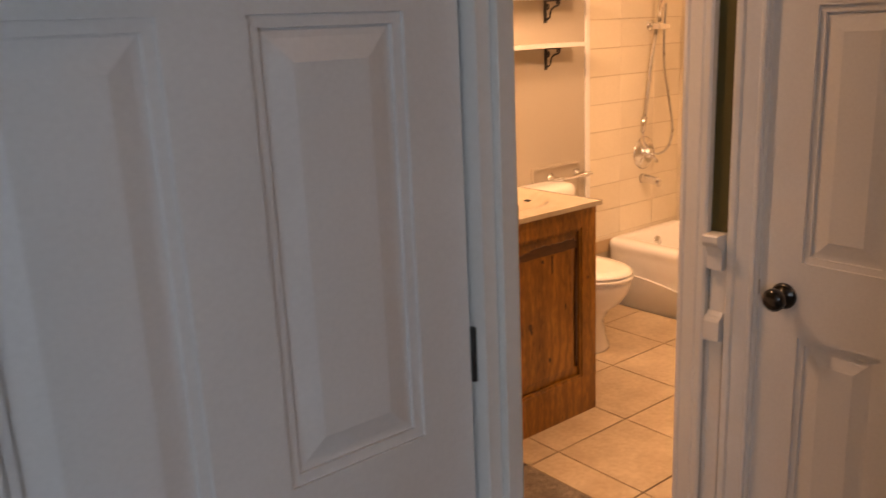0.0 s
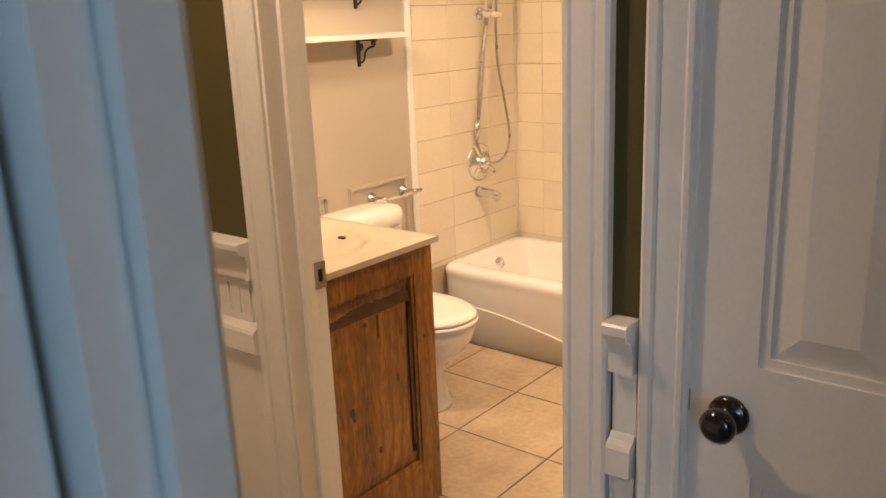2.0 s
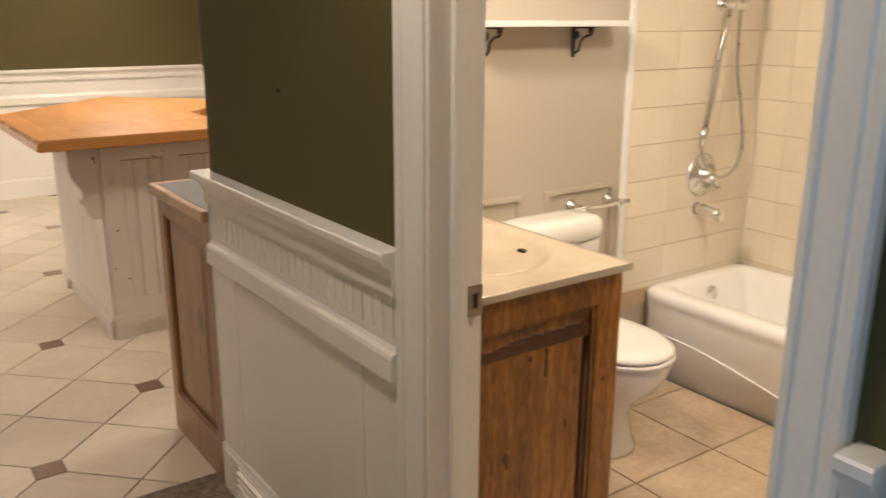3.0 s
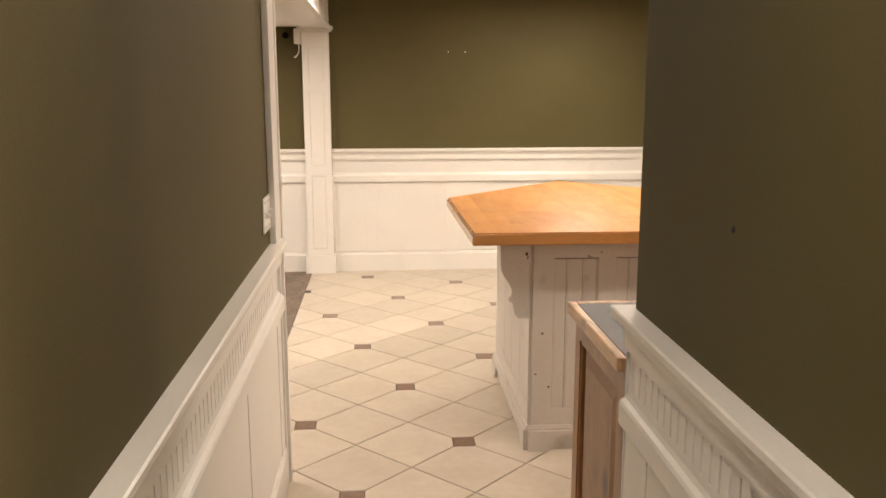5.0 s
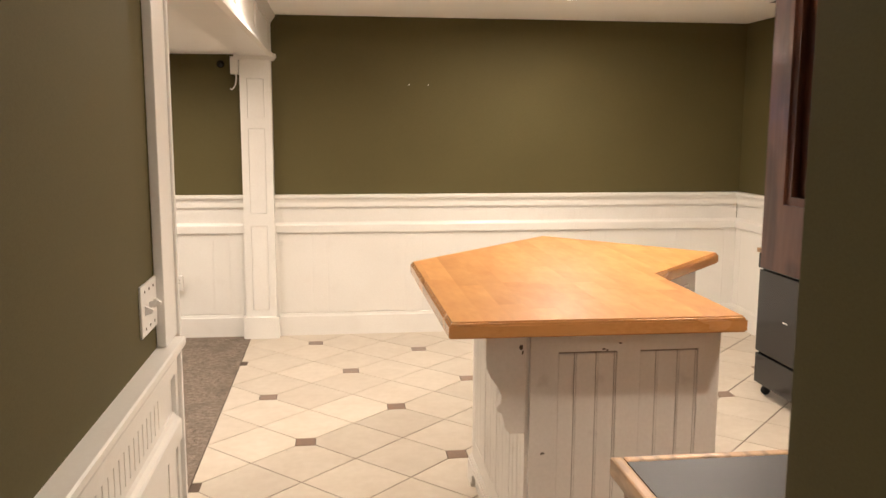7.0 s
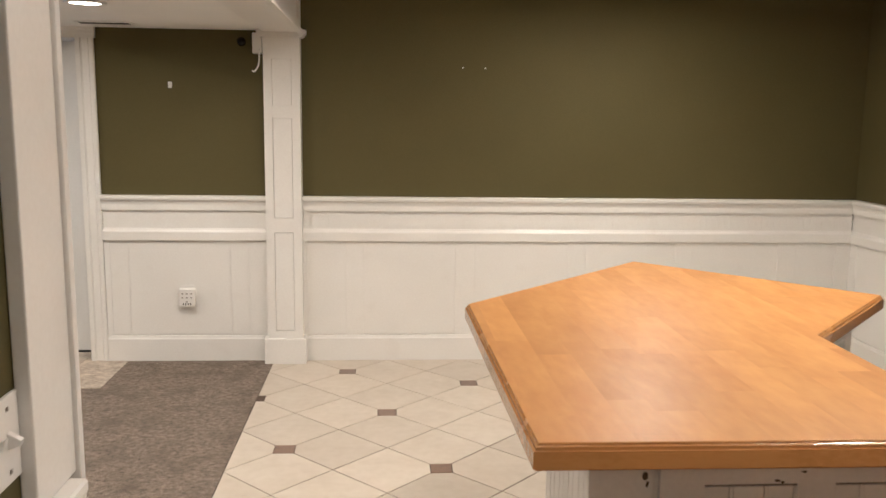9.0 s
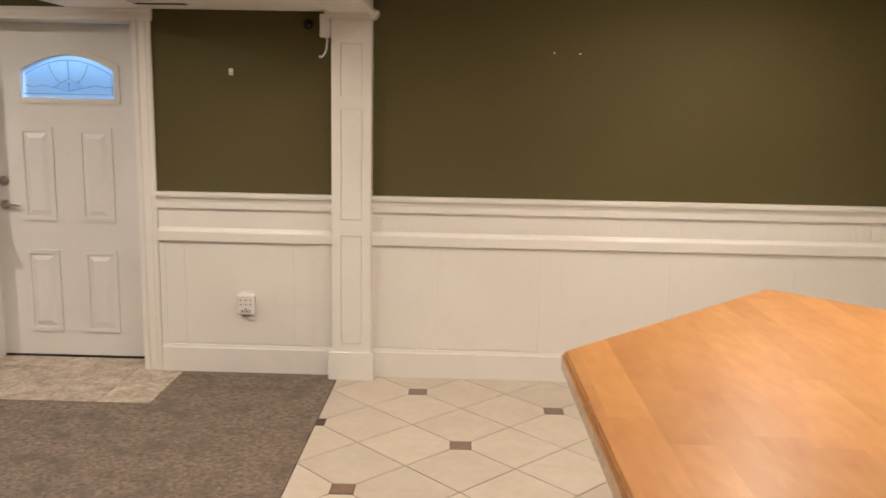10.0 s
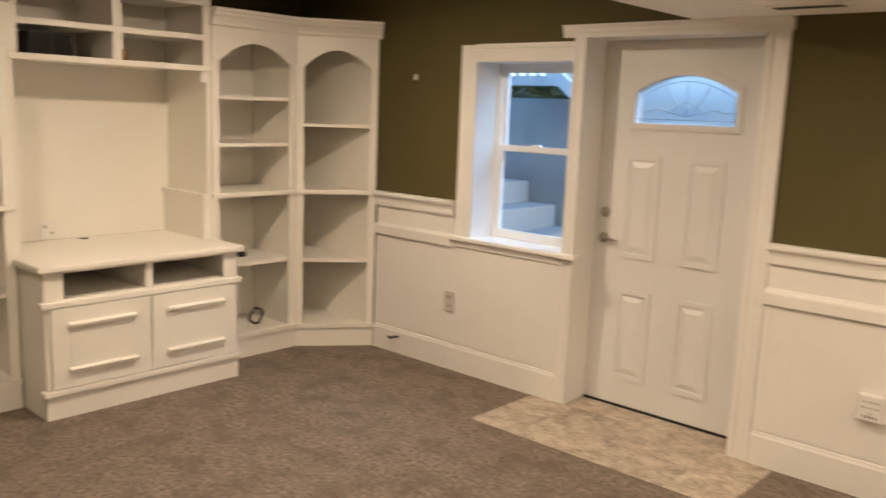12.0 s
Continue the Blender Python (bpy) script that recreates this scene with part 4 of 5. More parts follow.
def loft(bm, sections, seg=32, power=2.0, cap=True):
    """Join oval or squarish sections (cx, cy, z, rx, ry); a higher power is squarer."""
    rows = []
    for cx, cy, z, rx, ry in sections:
        row = []
        for i in range(seg):
            a = 2 * math.pi * (i + 0.5) / seg
            c, s = math.cos(a), math.sin(a)
            row.append(bm.verts.new((cx + rx * math.copysign(abs(c) ** (2 / power), c), cy + ry * math.copysign(abs(s) ** (2 / power), s), z)))
        rows.append(row)
    fs = []
    for a, b in zip(rows, rows[1:]):
        fs += [bm.faces.new((a[i], a[(i + 1) % seg], b[(i + 1) % seg], b[i])) for i in range(seg)]
    for f in fs:
        f.smooth = True
    if cap:
        fs += [bm.faces.new(rows[0]), bm.faces.new(rows[-1])]
    bmesh.ops.recalc_face_normals(bm, faces=fs)


tub = thing("bathtub", "white enamel alcove bathtub with apron", "bathtub")
bm = bmesh.new()
cx, cy, rx, ry = 4.592, 2.755, 0.358, 0.758
loft(bm, [(cx + 0.006, cy, 0.0, rx - 0.006, ry), (cx + 0.006, cy, 0.30, rx - 0.006, ry), (cx + 0.003, cy, 0.335, rx - 0.003, ry), (cx, cy, 0.35, rx, ry), (cx, cy, 0.370, rx - 0.002, ry - 0.002), (cx, cy, 0.384, rx - 0.012, ry - 0.012), (cx, cy, 0.390, rx - 0.026, ry - 0.026),
          (cx + 0.01, cy, 0.390, rx - 0.075, ry - 0.075), (cx + 0.01, cy, 0.382, rx - 0.090, ry - 0.090), (cx + 0.01, cy, 0.33, rx - 0.103, ry - 0.112), (cx + 0.01, cy, 0.12, rx - 0.14, ry - 0.18), (cx + 0.01, cy, 0.085, rx - 0.17, ry - 0.22), (cx + 0.01, cy, 0.08, rx - 0.24, ry - 0.34)], 96, 14.0)
part("shell", bm, M_TUB, tub)
bm = bmesh.new()
tube(bm, curve_pts([(4.2425, 3.49, 0.20), (4.2425, 3.2, 0.19), (4.2425, 2.9, 0.145), (4.2425, 2.6, 0.09), (4.2425, 2.2, 0.075)], 10), 0.0045, 8)
part("apron_relief", bm, M_TUB, tub)
bm = bmesh.new()
lathe(bm, [(0.001, -0.012), (0.026, -0.012), (0.034, -0.004), (0.036, 0.006)], (4.60, 3.398, 0.318), "y", 24)
part("overflow_plate", bm, M_CHROME, tub, "round chrome overflow plate")

toi = thing("toilet", "white two-piece toilet with closed lid", "toilet", pose(3.585, 3.10, 0))
bm = bmesh.new()
loft(bm, [(0, 0.075, 0.0, 0.146, 0.21), (0, 0.075, 0.02, 0.147, 0.213), (0, 0.078, 0.05, 0.136, 0.20), (0, 0.08, 0.16, 0.112, 0.19), (0, 0.065, 0.22, 0.112, 0.215), (0, 0.03, 0.28, 0.155, 0.25), (0, 0.01, 0.33, 0.178, 0.262), (0, 0.0, 0.375, 0.185, 0.265), (0, 0.0, 0.395, 0.18, 0.26)], 40, 2.2)
part("bowl", bm, M_CHINA, toi)
bm = bmesh.new()
loft(bm, [(0, -0.01, 0.396, 0.176, 0.252), (0, -0.01, 0.399, 0.190, 0.266), (0, -0.01, 0.413, 0.192, 0.268), (0, -0.01, 0.418, 0.186, 0.262)], 40, 2.15)
part("seat", bm, M_CHINA, toi)
bm = bmesh.new()
loft(bm, [(0, -0.008, 0.4195, 0.184, 0.258), (0, -0.008, 0.423, 0.191, 0.266), (0, -0.008, 0.436, 0.189, 0.264), (0, -0.008, 0.444, 0.170, 0.246), (0, -0.008, 0.446, 0.12, 0.19)], 40, 2.15)
part("lid", bm, M_CHINA, toi)
bm = bmesh.new()
loft(bm, [(0, 0.31, 0.39, 0.19, 0.085), (0, 0.31, 0.42, 0.205, 0.092), (0, 0.312, 0.715, 0.212, 0.096), (0, 0.312, 0.725, 0.212, 0.096)], 48, 5.0)
part("tank", bm, M_CHINA, toi)
bm = bmesh.new()
loft(bm, [(0, 0.312, 0.7255, 0.214, 0.097), (0, 0.312, 0.731, 0.224, 0.106), (0, 0.312, 0.765, 0.226, 0.108), (0, 0.312, 0.790, 0.222, 0.103), (0, 0.312, 0.806, 0.206, 0.088), (0, 0.312, 0.814, 0.17, 0.06), (0, 0.312, 0.816, 0.10, 0.03)], 48, 4.0)
part("tank_lid", bm, M_CHINA, toi)

van = thing("vanity", "knotty alder bathroom vanity with cream marble top", "vanity")
bm = bmesh.new()
quadbox(bm, 2.478, 3.07, 2.592, 3.34, 0.0, 0.77)
for d in ((2.478, 3.07, 2.592, 2.612), (2.478, 3.07, 3.32, 3.34), (3.05, 3.07, 2.612, 3.32), (2.478, 2.498, 2.612, 3.32)):
    quadbox(bm, *d, 0.77, 0.902)
part("body", bm, M_ALDER, van)
frame_panel("end_panel", van, 2.478, 3.075, 0.0, 0.902, 2.591, -1, M_ALDER, 0.086, "y", rail=0.17, head=0.078)
bm = bmesh.new()
for a, b, z0, z1 in ((2.60, 2.965, 0.742, 0.778), (2.70, 2.95, 0.752, 0.788), (2.815, 2.825, 0.66, 0.745), (2.955, 2.968, 0.22, 0.76)):
    n = 14
    lo = [(a + (b - a) * i / n, z0 + rng.uniform(0, 0.10) * (z1 - z0)) for i in range(n + 1)]
    hi = [(a + (b - a) * i / n, z1 - rng.uniform(0, 0.22) * (z1 - z0)) for i in range(n, -1, -1)]
    prism(bm, lo + hi, "y", 2.5771 - 0.0002 * (b - a), 2.588)
for u, z, r, tall, y in ((2.766, 0.722, 0.009, 1.0, 2.577), (2.692, 0.469, 0.011, 1.7, 2.577), (2.697, 0.445, 0.006, 2.0, 2.577), (2.897, 0.51, 0.007, 2.2, 2.577), (3.024, 0.606, 0.006, 1.5, 2.571), (2.80, 0.30, 0.008, 1.3, 2.577)):
    prism(bm, [(u + r * rng.uniform(0.7, 1.1) * math.cos(k * 0.698), z + r * tall * rng.uniform(0.7, 1.1) * math.sin(k * 0.698)) for k in range(9)], "y", y, y + 0.006)
tagged(part("stain", bm, M_SMUDGE, van, "dark worn stain along the panel edge"), kind="stuff")
frame_panel("door", van, 2.62, 3.32, 0.10, 0.80, 3.071, 1, M_ALDER, 0.06)
bm = bmesh.new()
NX, NY = 44, 56
X0, X1, Y0, Y1 = 2.478, 3.104, 2.563, 3.36
grid = []
for j in range(NY + 1):
    row = []
    for i in range(NX + 1):
        x, y = X0 + (X1 - X0) * i / NX, Y0 + (Y1 - Y0) * j / NY
        r = math.hypot((x - 2.83) / 0.225, (y - 2.96) / 0.270)
        dz = 0.0 if r > 1.12 else (-0.005 * (1.12 - r) / 0.12 if r > 1 else -0.005 - 0.062 * (1 - r * r) ** 0.6)
        row.append(bm.verts.new((x, y, 0.921 + dz)))
    grid.append(row)
for j in range(NY):
    for i in range(NX):
        bm.faces.new((grid[j][i], grid[j][i + 1], grid[j + 1][i + 1], grid[j + 1][i])).smooth = True
rim = [grid[0][i] for i in range(NX + 1)] + [grid[j][NX] for j in range(1, NY + 1)] + [grid[NY][i] for i in range(NX - 1, -1, -1)] + [grid[j][0] for j in range(NY - 1, 0, -1)]
low = [bm.verts.new((v.co.x, v.co.y, 0.9025)) for v in rim]
for i in range(len(rim)):
    k = (i + 1) % len(rim)
    bm.faces.new((rim[k], rim[i], low[i], low[k]))
vtop = part("countertop", bm, M_MARBLE, van, "cream cultured marble top with oval basin")
box("overflow_slot", (3.008, 3.026, 2.892, 2.924, 0.885, 0.8915), M_DARK, vtop, 0.001, "dark overflow slot")
box("backsplash", (2.478, 2.498, 2.563, 3.36, 0.9215, 1.0), M_MARBLE, vtop, 0.003)

for z, nm in ((1.512, "lower"), (1.752, "upper")):
    sh = thing("wall_shelf", "white painted shelf on black scrolled brackets over the toilet", "shelf", group="bathroom shelves")
    box("board", (3.235, 3.955, 3.395, 3.518, z, z + 0.021), M_TRIM, sh, 0.003)
    for bx in (3.33, 3.765):
        bm = bmesh.new()
        quadbox(bm, bx - 0.008, bx + 0.008, 3.511, 3.5185, z - 0.115, z - 0.001, 0.001)
        quadbox(bm, bx - 0.008, bx + 0.008, 3.410, 3.511, z - 0.008, z - 0.0005, 0.001)
        tube(bm, curve_pts([(bx, 3.51, z - 0.10), (bx, 3.485, z - 0.088), (bx, 3.475, z - 0.055), (bx, 3.45, z - 0.036), (bx, 3.425, z - 0.030), (bx, 3.415, z - 0.014), (bx, 3.430, z - 0.012), (bx, 3.432, z - 0.024)], 6), 0.005, 6)
        tube(bm, curve_pts([(bx, 3.505, z - 0.048), (bx, 3.49, z - 0.038), (bx, 3.492, z - 0.022), (bx, 3.503, z - 0.026), (bx, 3.50, z - 0.038)], 6), 0.004, 6)
        part("bracket", bm, M_BLACKIRON, sh, "black iron scroll bracket")
for a, b in ((3.645, 4.035), (2.9, 3.525)):
    bm = bmesh.new()
    ring(bm, rect(a, b, 0.16, 0.885), rect(a + 0.022, b - 0.022, 0.182, 0.863), "y", 3.506, 3.5195)
    bmesh.ops.bevel(bm, geom=[e for e in bm.edges if all(v.co.y < 3.507 for v in e.verts)], offset=0.005, segments=2, affect="EDGES")
    tagged(part("wall_moulding", bm, M_BATHWALL), "painted picture-frame moulding on the bathroom wall", "moulding", kind="structure")
tp = thing("paper_holder", "chrome double post holder on the wall", "paper holder")
for x in (3.79, 4.0):
    bm = bmesh.new()
    lathe(bm, [(0.001, 3.5195), (0.024, 3.5195), (0.024, 3.512), (0.012, 3.506), (0.009, 3.45), (0.014, 3.445), (0.014, 3.43), (0.001, 3.425)], (x, 0, 0.815), "y", 20)
    part("post", bm, M_CHROME, tp)
bm = bmesh.new()
tube(bm, [(3.74, 3.44, 0.815), (3.79, 3.44, 0.815), (3.9, 3.44, 0.808), (4.0, 3.44, 0.815), (4.045, 3.44, 0.815)], [0.008, 0.009, 0.006, 0.009, 0.008], 10)
part("bar", bm, M_CHROME, tp)

sho = thing("shower_set", "chrome hand shower with long hose on a wall bracket", "shower")
bm = bmesh.new()
tube(bm, [(4.63, 3.50, 1.60), (4.63, 3.44, 1.60)], 0.016, 12)
lathe(bm, [(0.001, 3.514), (0.03, 3.514), (0.03, 3.506), (0.016, 3.50)], (4.63, 0, 1.60), "y", 20)
quadbox(bm, 4.585, 4.675, 3.40, 3.45, 1.575, 1.605, 0.010)
part("holder", bm, M_CHROME, sho)
bm = bmesh.new()
tube(bm, [(4.615, 3.43, 1.62), (4.60, 3.42, 1.70), (4.585, 3.39, 1.78), (4.58, 3.36, 1.82)], [0.012, 0.014, 0.016, 0.02], 12)
lathe(bm, [(0.001, 1.80), (0.045, 1.80), (0.050, 1.815), (0.035, 1.84), (0.001, 1.85)], (4.578, 3.33, 0), "z", 24)
part("hand_shower", bm, M_CHROME, sho)
bm = bmesh.new()
tube(bm, [(4.60, 3.44, 1.58), (4.585, 3.46, 1.40), (4.57, 3.47, 1.20), (4.555, 3.48, 1.06)], 0.011, 10)
part("riser", bm, M_HOSE, sho)
bm = bmesh.new()
tube(bm, [(4.556, 3.48, 1.075), (4.55, 3.482, 1.04), (4.545, 3.484, 0.985)], [0.016, 0.018, 0.012], 12)
part("coupling", bm, M_CHROME, sho)
bm = bmesh.new()
tube(bm, curve_pts([(4.547, 3.484, 0.99), (4.57, 3.48, 0.91), (4.65, 3.46, 0.845), (4.75, 3.45, 0.875), (4.79, 3.45, 0.98), (4.755, 3.45, 1.15), (4.70, 3.45, 1.34), (4.675, 3.44, 1.50), (4.665, 3.43, 1.62), (4.66, 3.42, 1.72)], 10), 0.0075, 8)
part("hose", bm, M_HOSE, sho, "ribbed steel hose")
val = thing("shower_valve", "round chrome shower valve with lever", "valve")
bm = bmesh.new()
lathe(bm, [(0.001, 3.514), (0.096, 3.514), (0.098, 3.508), (0.090, 3.503), (0.040, 3.500), (0.034, 3.48), (0.030, 3.455), (0.001, 3.45)], (4.595, 0, 0.855), "y", 36)
part("escutcheon", bm, M_CHROME, val)
bm = bmesh.new()
tube(bm, [(4.595, 3.462, 0.855), (4.615, 3.448, 0.83), (4.64, 3.445, 0.80)], [0.014, 0.012, 0.008], 10)
part("lever", bm, M_CHROME, val)
spo = thing("tub_spout", "short chrome tub spout on the tile wall", "spout")
bm = bmesh.new()
tube(bm, [(4.585, 3.513, 0.70), (4.585, 3.48, 0.70), (4.585, 3.40, 0.695), (4.585, 3.375, 0.688)], [0.030, 0.027, 0.024, 0.018], 16)
quadbox(bm, 4.570, 4.60, 3.378, 3.40, 0.660, 0.69, 0.004)
part("body", bm, M_CHROME, spo)

# ---- built-in shelving of the living room ----


def case_unit(name, label, P, Q, back, shelves, arch=True, group="built-in shelves"):
    """Built-in shelf unit: front line from P to Q (left to right from the room), outline closed by back points."""
    P, Q = Vector(P), Vector(Q)
    d = Q - P
    w = d.length
    m = pose(P.x, P.y, 0, 0, 0, math.degrees(math.atan2(d.y, d.x)))
    inv = m.inverted()
    u = thing(name, label, "bookcase", m, group)
    bk = [tuple((inv @ Vector((*p, 0)))[:2]) for p in back]
    plan = [(0, 0.019), (w, 0.019)] + bk
    inner = [(0.016, 0.020), (w - 0.016, 0.020)] + bk
    for z in shelves:
        bm = bmesh.new()
        prism(bm, inner, "z", z - 0.022, z)
        part("shelf", bm, M_CASE, u)
    bm = bmesh.new()
    prism(bm, [(0, -0.022), (w, -0.022)] + bk, "z", 1.055, 1.085)
    bmesh.ops.bevel(bm, geom=[e for e in bm.edges if all(v.co.y < -0.02 for v in e.verts)], offset=0.006, segments=2, affect="EDGES")
    part("ledge", bm, M_CASE, u)
    bm = bmesh.new()
    prism(bm, plan, "z", 0.0, 0.150)
    part("plinth", bm, M_CASE, u)
    bm = bmesh.new()
    prism(bm, [(0.0, 0.0), (w, 0.0), (w, 0.019), (0, 0.019)], "z", 0.0, 0.135)
    prism(bm, [(0.0, -0.014), (w, -0.014), (w, 0.019), (0, 0.019)], "z", 0.136, 0.166)
    part("base_moulding", bm, M_CASE, u)
    loop = [(w, 0.019)] + bk + [(0, 0.019)]
    for a, b in zip(loop, loop[1:]):
        a, b = Vector(a), Vector(b)
        n = (b - a).normalized()
        k = Vector((-n.y, n.x)) * 0.012
        bm = bmesh.new()
        prism(bm, [tuple(a), tuple(b), tuple(b + k), tuple(a + k)], "z", 0.15, 2.10)
        part("side_panel", bm, M_CASE, u)
    for a, b in ((0, 0.05), (w - 0.05, w)):
        for z0, z1 in ((0.166, 1.054), (1.086, 1.887)):
            box("stile", (a, b, 0.0, 0.019, z0, z1), M_CASE, u, 0.002)
    n = 20
    pts = [(0.05 + (w - 0.1) * i / n, 1.885 + 0.115 * (1 - (2 * i / n - 1) ** 2)) for i in range(n + 1)]
    bm = bmesh.new()
    prism(bm, [(0, 1.8875)] + ([(0.05, 1.8875)] + pts[1:-1] + [(w - 0.05, 1.8875)] if arch else []) + [(w, 1.8875), (w, 2.115), (0, 2.115)], "y", -0.004, 0.016)
    part("arched_header", bm, M_CASE, u)
    bm = bmesh.new()
    prism(bm, plan, "z", 2.10, 2.118)
    part("top", bm, M_CASE, u)
    bm = bmesh.new()
    prism(bm, [(-0.005, 2.085), (-0.018, 2.092), (-0.020, 2.11), (-0.034, 2.135), (-0.052, 2.150), (-0.056, 2.165), (-0.066, 2.172), (-0.066, 2.19), (0.019, 2.19), (0.019, 2.085)], "x", -0.012, w + 0.02)
    part("crown", bm, M_CASE, u)
    return u


case_unit("corner_bookcase", "cream built-in corner bookcase with arched opening, empty", (-2.955, 8.628), (-2.628, 9.050), [(-3.438, 9.066), (-3.438, 8.628)], (0.611, 1.522))
case_unit("side_bookcase", "cream built-in bookcase with arched opening, nearly empty", (-2.955, 7.995), (-2.955, 8.624), [(-3.438, 8.624), (-3.438, 7.995)], (0.625, 1.39, 1.68))
case_unit("side_bookcase", "cream built-in bookcase with arched opening, nearly empty", (-2.955, 6.20), (-2.955, 6.835), [(-3.438, 6.835), (-3.438, 6.20)], (0.625, 1.39, 1.68))

tv = thing("media_cabinet", "cream built-in media cabinet with open cubbies and panelled doors", "cabinet")
TY0, TY1, TX = 6.848, 7.975, -2.67
bm = bmesh.new()
cells(bm, TY0 + 0.02, TY1 - 0.02, 0.16, 0.772, [(TY0 + 0.10, 7.395, 0.625, 0.760), (7.435, TY1 - 0.09, 0.625, 0.760)], TX - 0.02, TX - 0.0005, "x")
part("face_frame", bm, M_CASE, tv)
for y0, y1 in ((TY0, TY0 + 0.02), (TY1 - 0.02, TY1), (7.405, 7.425)):
    box("side_panel", (-3.435, TX, y0, y1, 0.0 if y1 - y0 > 0 and y0 != 7.405 else 0.6, 0.772), M_CASE, tv, 0.002)
box("cubby_floor", (-3.435, TX - 0.021, TY0 + 0.021, TY1 - 0.021, 0.605, 0.622), M_CASE, tv, 0)
box("cubby_back", (-3.435, -3.42, TY0 + 0.021, TY1 - 0.021, 0.622, 0.772), M_CASE, tv, 0)
bm = bmesh.new()
quadbox(bm, -3.435, TX + 0.032, TY0 - 0.032, TY1 + 0.032, 0.773, 0.808, 0.009)
part("top", bm, M_CASE, tv, "cream top with rounded nosing")
for z0, z1, o, nm in ((0.0, 0.128, 0.004, "plinth"), (0.129, 0.160, 0.022, "base_moulding"), (0.588, 0.618, 0.018, "waist_moulding")):
    box(nm, (TX - 0.03, TX + o, TY0 - o, TY1 + o, z0, z1), M_CASE, tv, 0.005)
for y0, y1 in ((TY0 + 0.025, 7.408), (7.422, TY1 - 0.025)):
    dr = box("drop_door", (TX + 0.0005, TX + 0.016, y0, y1, 0.165, 0.584), M_CASE, tv, 0.002)
    for z in (0.255, 0.492):
        bm = bmesh.new()
        prism(bm, [(TX + 0.0162, z - 0.014), (TX + 0.038, z - 0.006), (TX + 0.042, z + 0.008), (TX + 0.030, z + 0.014), (TX + 0.0162, z + 0.016)], "y", y0 + 0.085, y1 - 0.085)
        part("pull_rail", bm, M_CASE, dr)
    bm = bmesh.new()
    quadbox(bm, TX + 0.0161, TX + 0.019, y0 + 0.095, y1 - 0.095, 0.272, 0.475)
    part("field", bm, M_CASE, dr)
hut = thing("media_hutch", "cream built-in hutch of open cubbies above the media niche", "cabinet")
HX = -2.967
box("back_panel", (-3.44, -3.424, TY0 + 0.01, 7.985, 0.809, 2.36), M_CASE, hut, 0)
for y0, y1 in ((6.838, 6.865), (7.965, 7.992)):
    box("side_panel", (-3.423, HX, y0, y1, 0.809, 2.36), M_CASE, hut, 0.002)
box("side_jamb", (HX - 0.02, HX + 0.001, 7.93, 7.9645, 1.75, 1.82), M_CASE, hut, 0.002)
box("side_ledge", (-3.423, HX + 0.034, 7.918, 7.9645, 1.055, 1.085), M_CASE, hut, 0.005)
box("lower_side", (-3.423, HX + 0.012, 7.932, 7.9645, 0.809, 1.0545), M_CASE, hut, 0.002)
for z in (1.822, 1.995, 2.20):
    box("shelf", (-3.423, HX - 0.001, 6.866, 7.964, z, z + 0.022), M_CASE, hut, 0.002)
box("divider", (-3.423, HX - 0.002, 7.40, 7.42, 1.845, 2.199), M_CASE, hut, 0.002)
for z, o in ((1.815, 0.014), (1.992, 0.006), (2.19, 0.012)):
    box("front_edge", (HX, HX + o, 6.838, 7.992, z, z + 0.033), M_CASE, hut, 0.004)
for y in (6.838, 7.388, 7.940):
    box("stile", (HX + 0.0005, HX + 0.0055, y, y + 0.052, 1.849, 2.191), M_CASE, hut, 0.001)
box("header", (HX, HX + 0.014, 6.838, 7.992, 2.224, 2.36), M_CASE, hut, 0.004)
rec = thing("black_box", "small black electronic box in the hutch cubby", "electronics")
box("housing", (-3.30, -3.02, 6.97, 7.20, 1.8445, 1.965), M_DARK, rec, 0.006)
for i in range(2):
    box("front_panel", (-3.0195, -3.016, 6.98 + 0.11 * i, 7.08 + 0.11 * i, 1.855, 1.955), M_APPBLACK, rec, 0.001)
jar = thing("small_pot", "small brown pot in the hutch cubby", "pot")
bm = bmesh.new()
lathe(bm, [(0.001, 1.8445), (0.028, 1.8445), (0.036, 1.865), (0.034, 1.89), (0.026, 1.905), (0.030, 1.915), (0.022, 1.915)], (-3.15, 7.53, 0), "z", 20)
part("body", bm, M_ALDER2, jar)
coil = thing("cable_coil", "coiled dark cable on the lower bookcase shelf", "cable")
bm = bmesh.new()
tube(bm, [(-3.15 + 0.01 * math.sin(3 * a), 8.45 + (0.052 + 0.005 * math.sin(a * 1.7)) * math.cos(a), 0.21 + (0.052 + 0.004 * math.sin(a * 2.3)) * math.sin(a)) for a in [0.25 * i for i in range(90)]], 0.005, 6)
part("loops", bm, M_DARK, coil)
wad = thing("cable_plug", "small dark plug on the shelf", "plug")
part("plug", quadbox(bmesh.new(), -3.2, -3.16, 8.33, 8.38, 0.6255, 0.655, 0.006), M_DARK, wad)

# ---- small fixtures ----


def plate(name, label, m, w, h, slots, mat=M_PLATE):
    """A wall plate: x across, z up, standing out towards -y."""
    p = thing(name, label, "wall plate", m)
    box("cover", (-w / 2, w / 2, -0.007, -0.0005, -h / 2, h / 2), mat, p, 0.0025)
    for x, z, a, b in slots:
        box("slot", (x - a, x + a, -0.0085, -0.0072, z - b, z + b), M_GROOVE, p, 0)
    return p


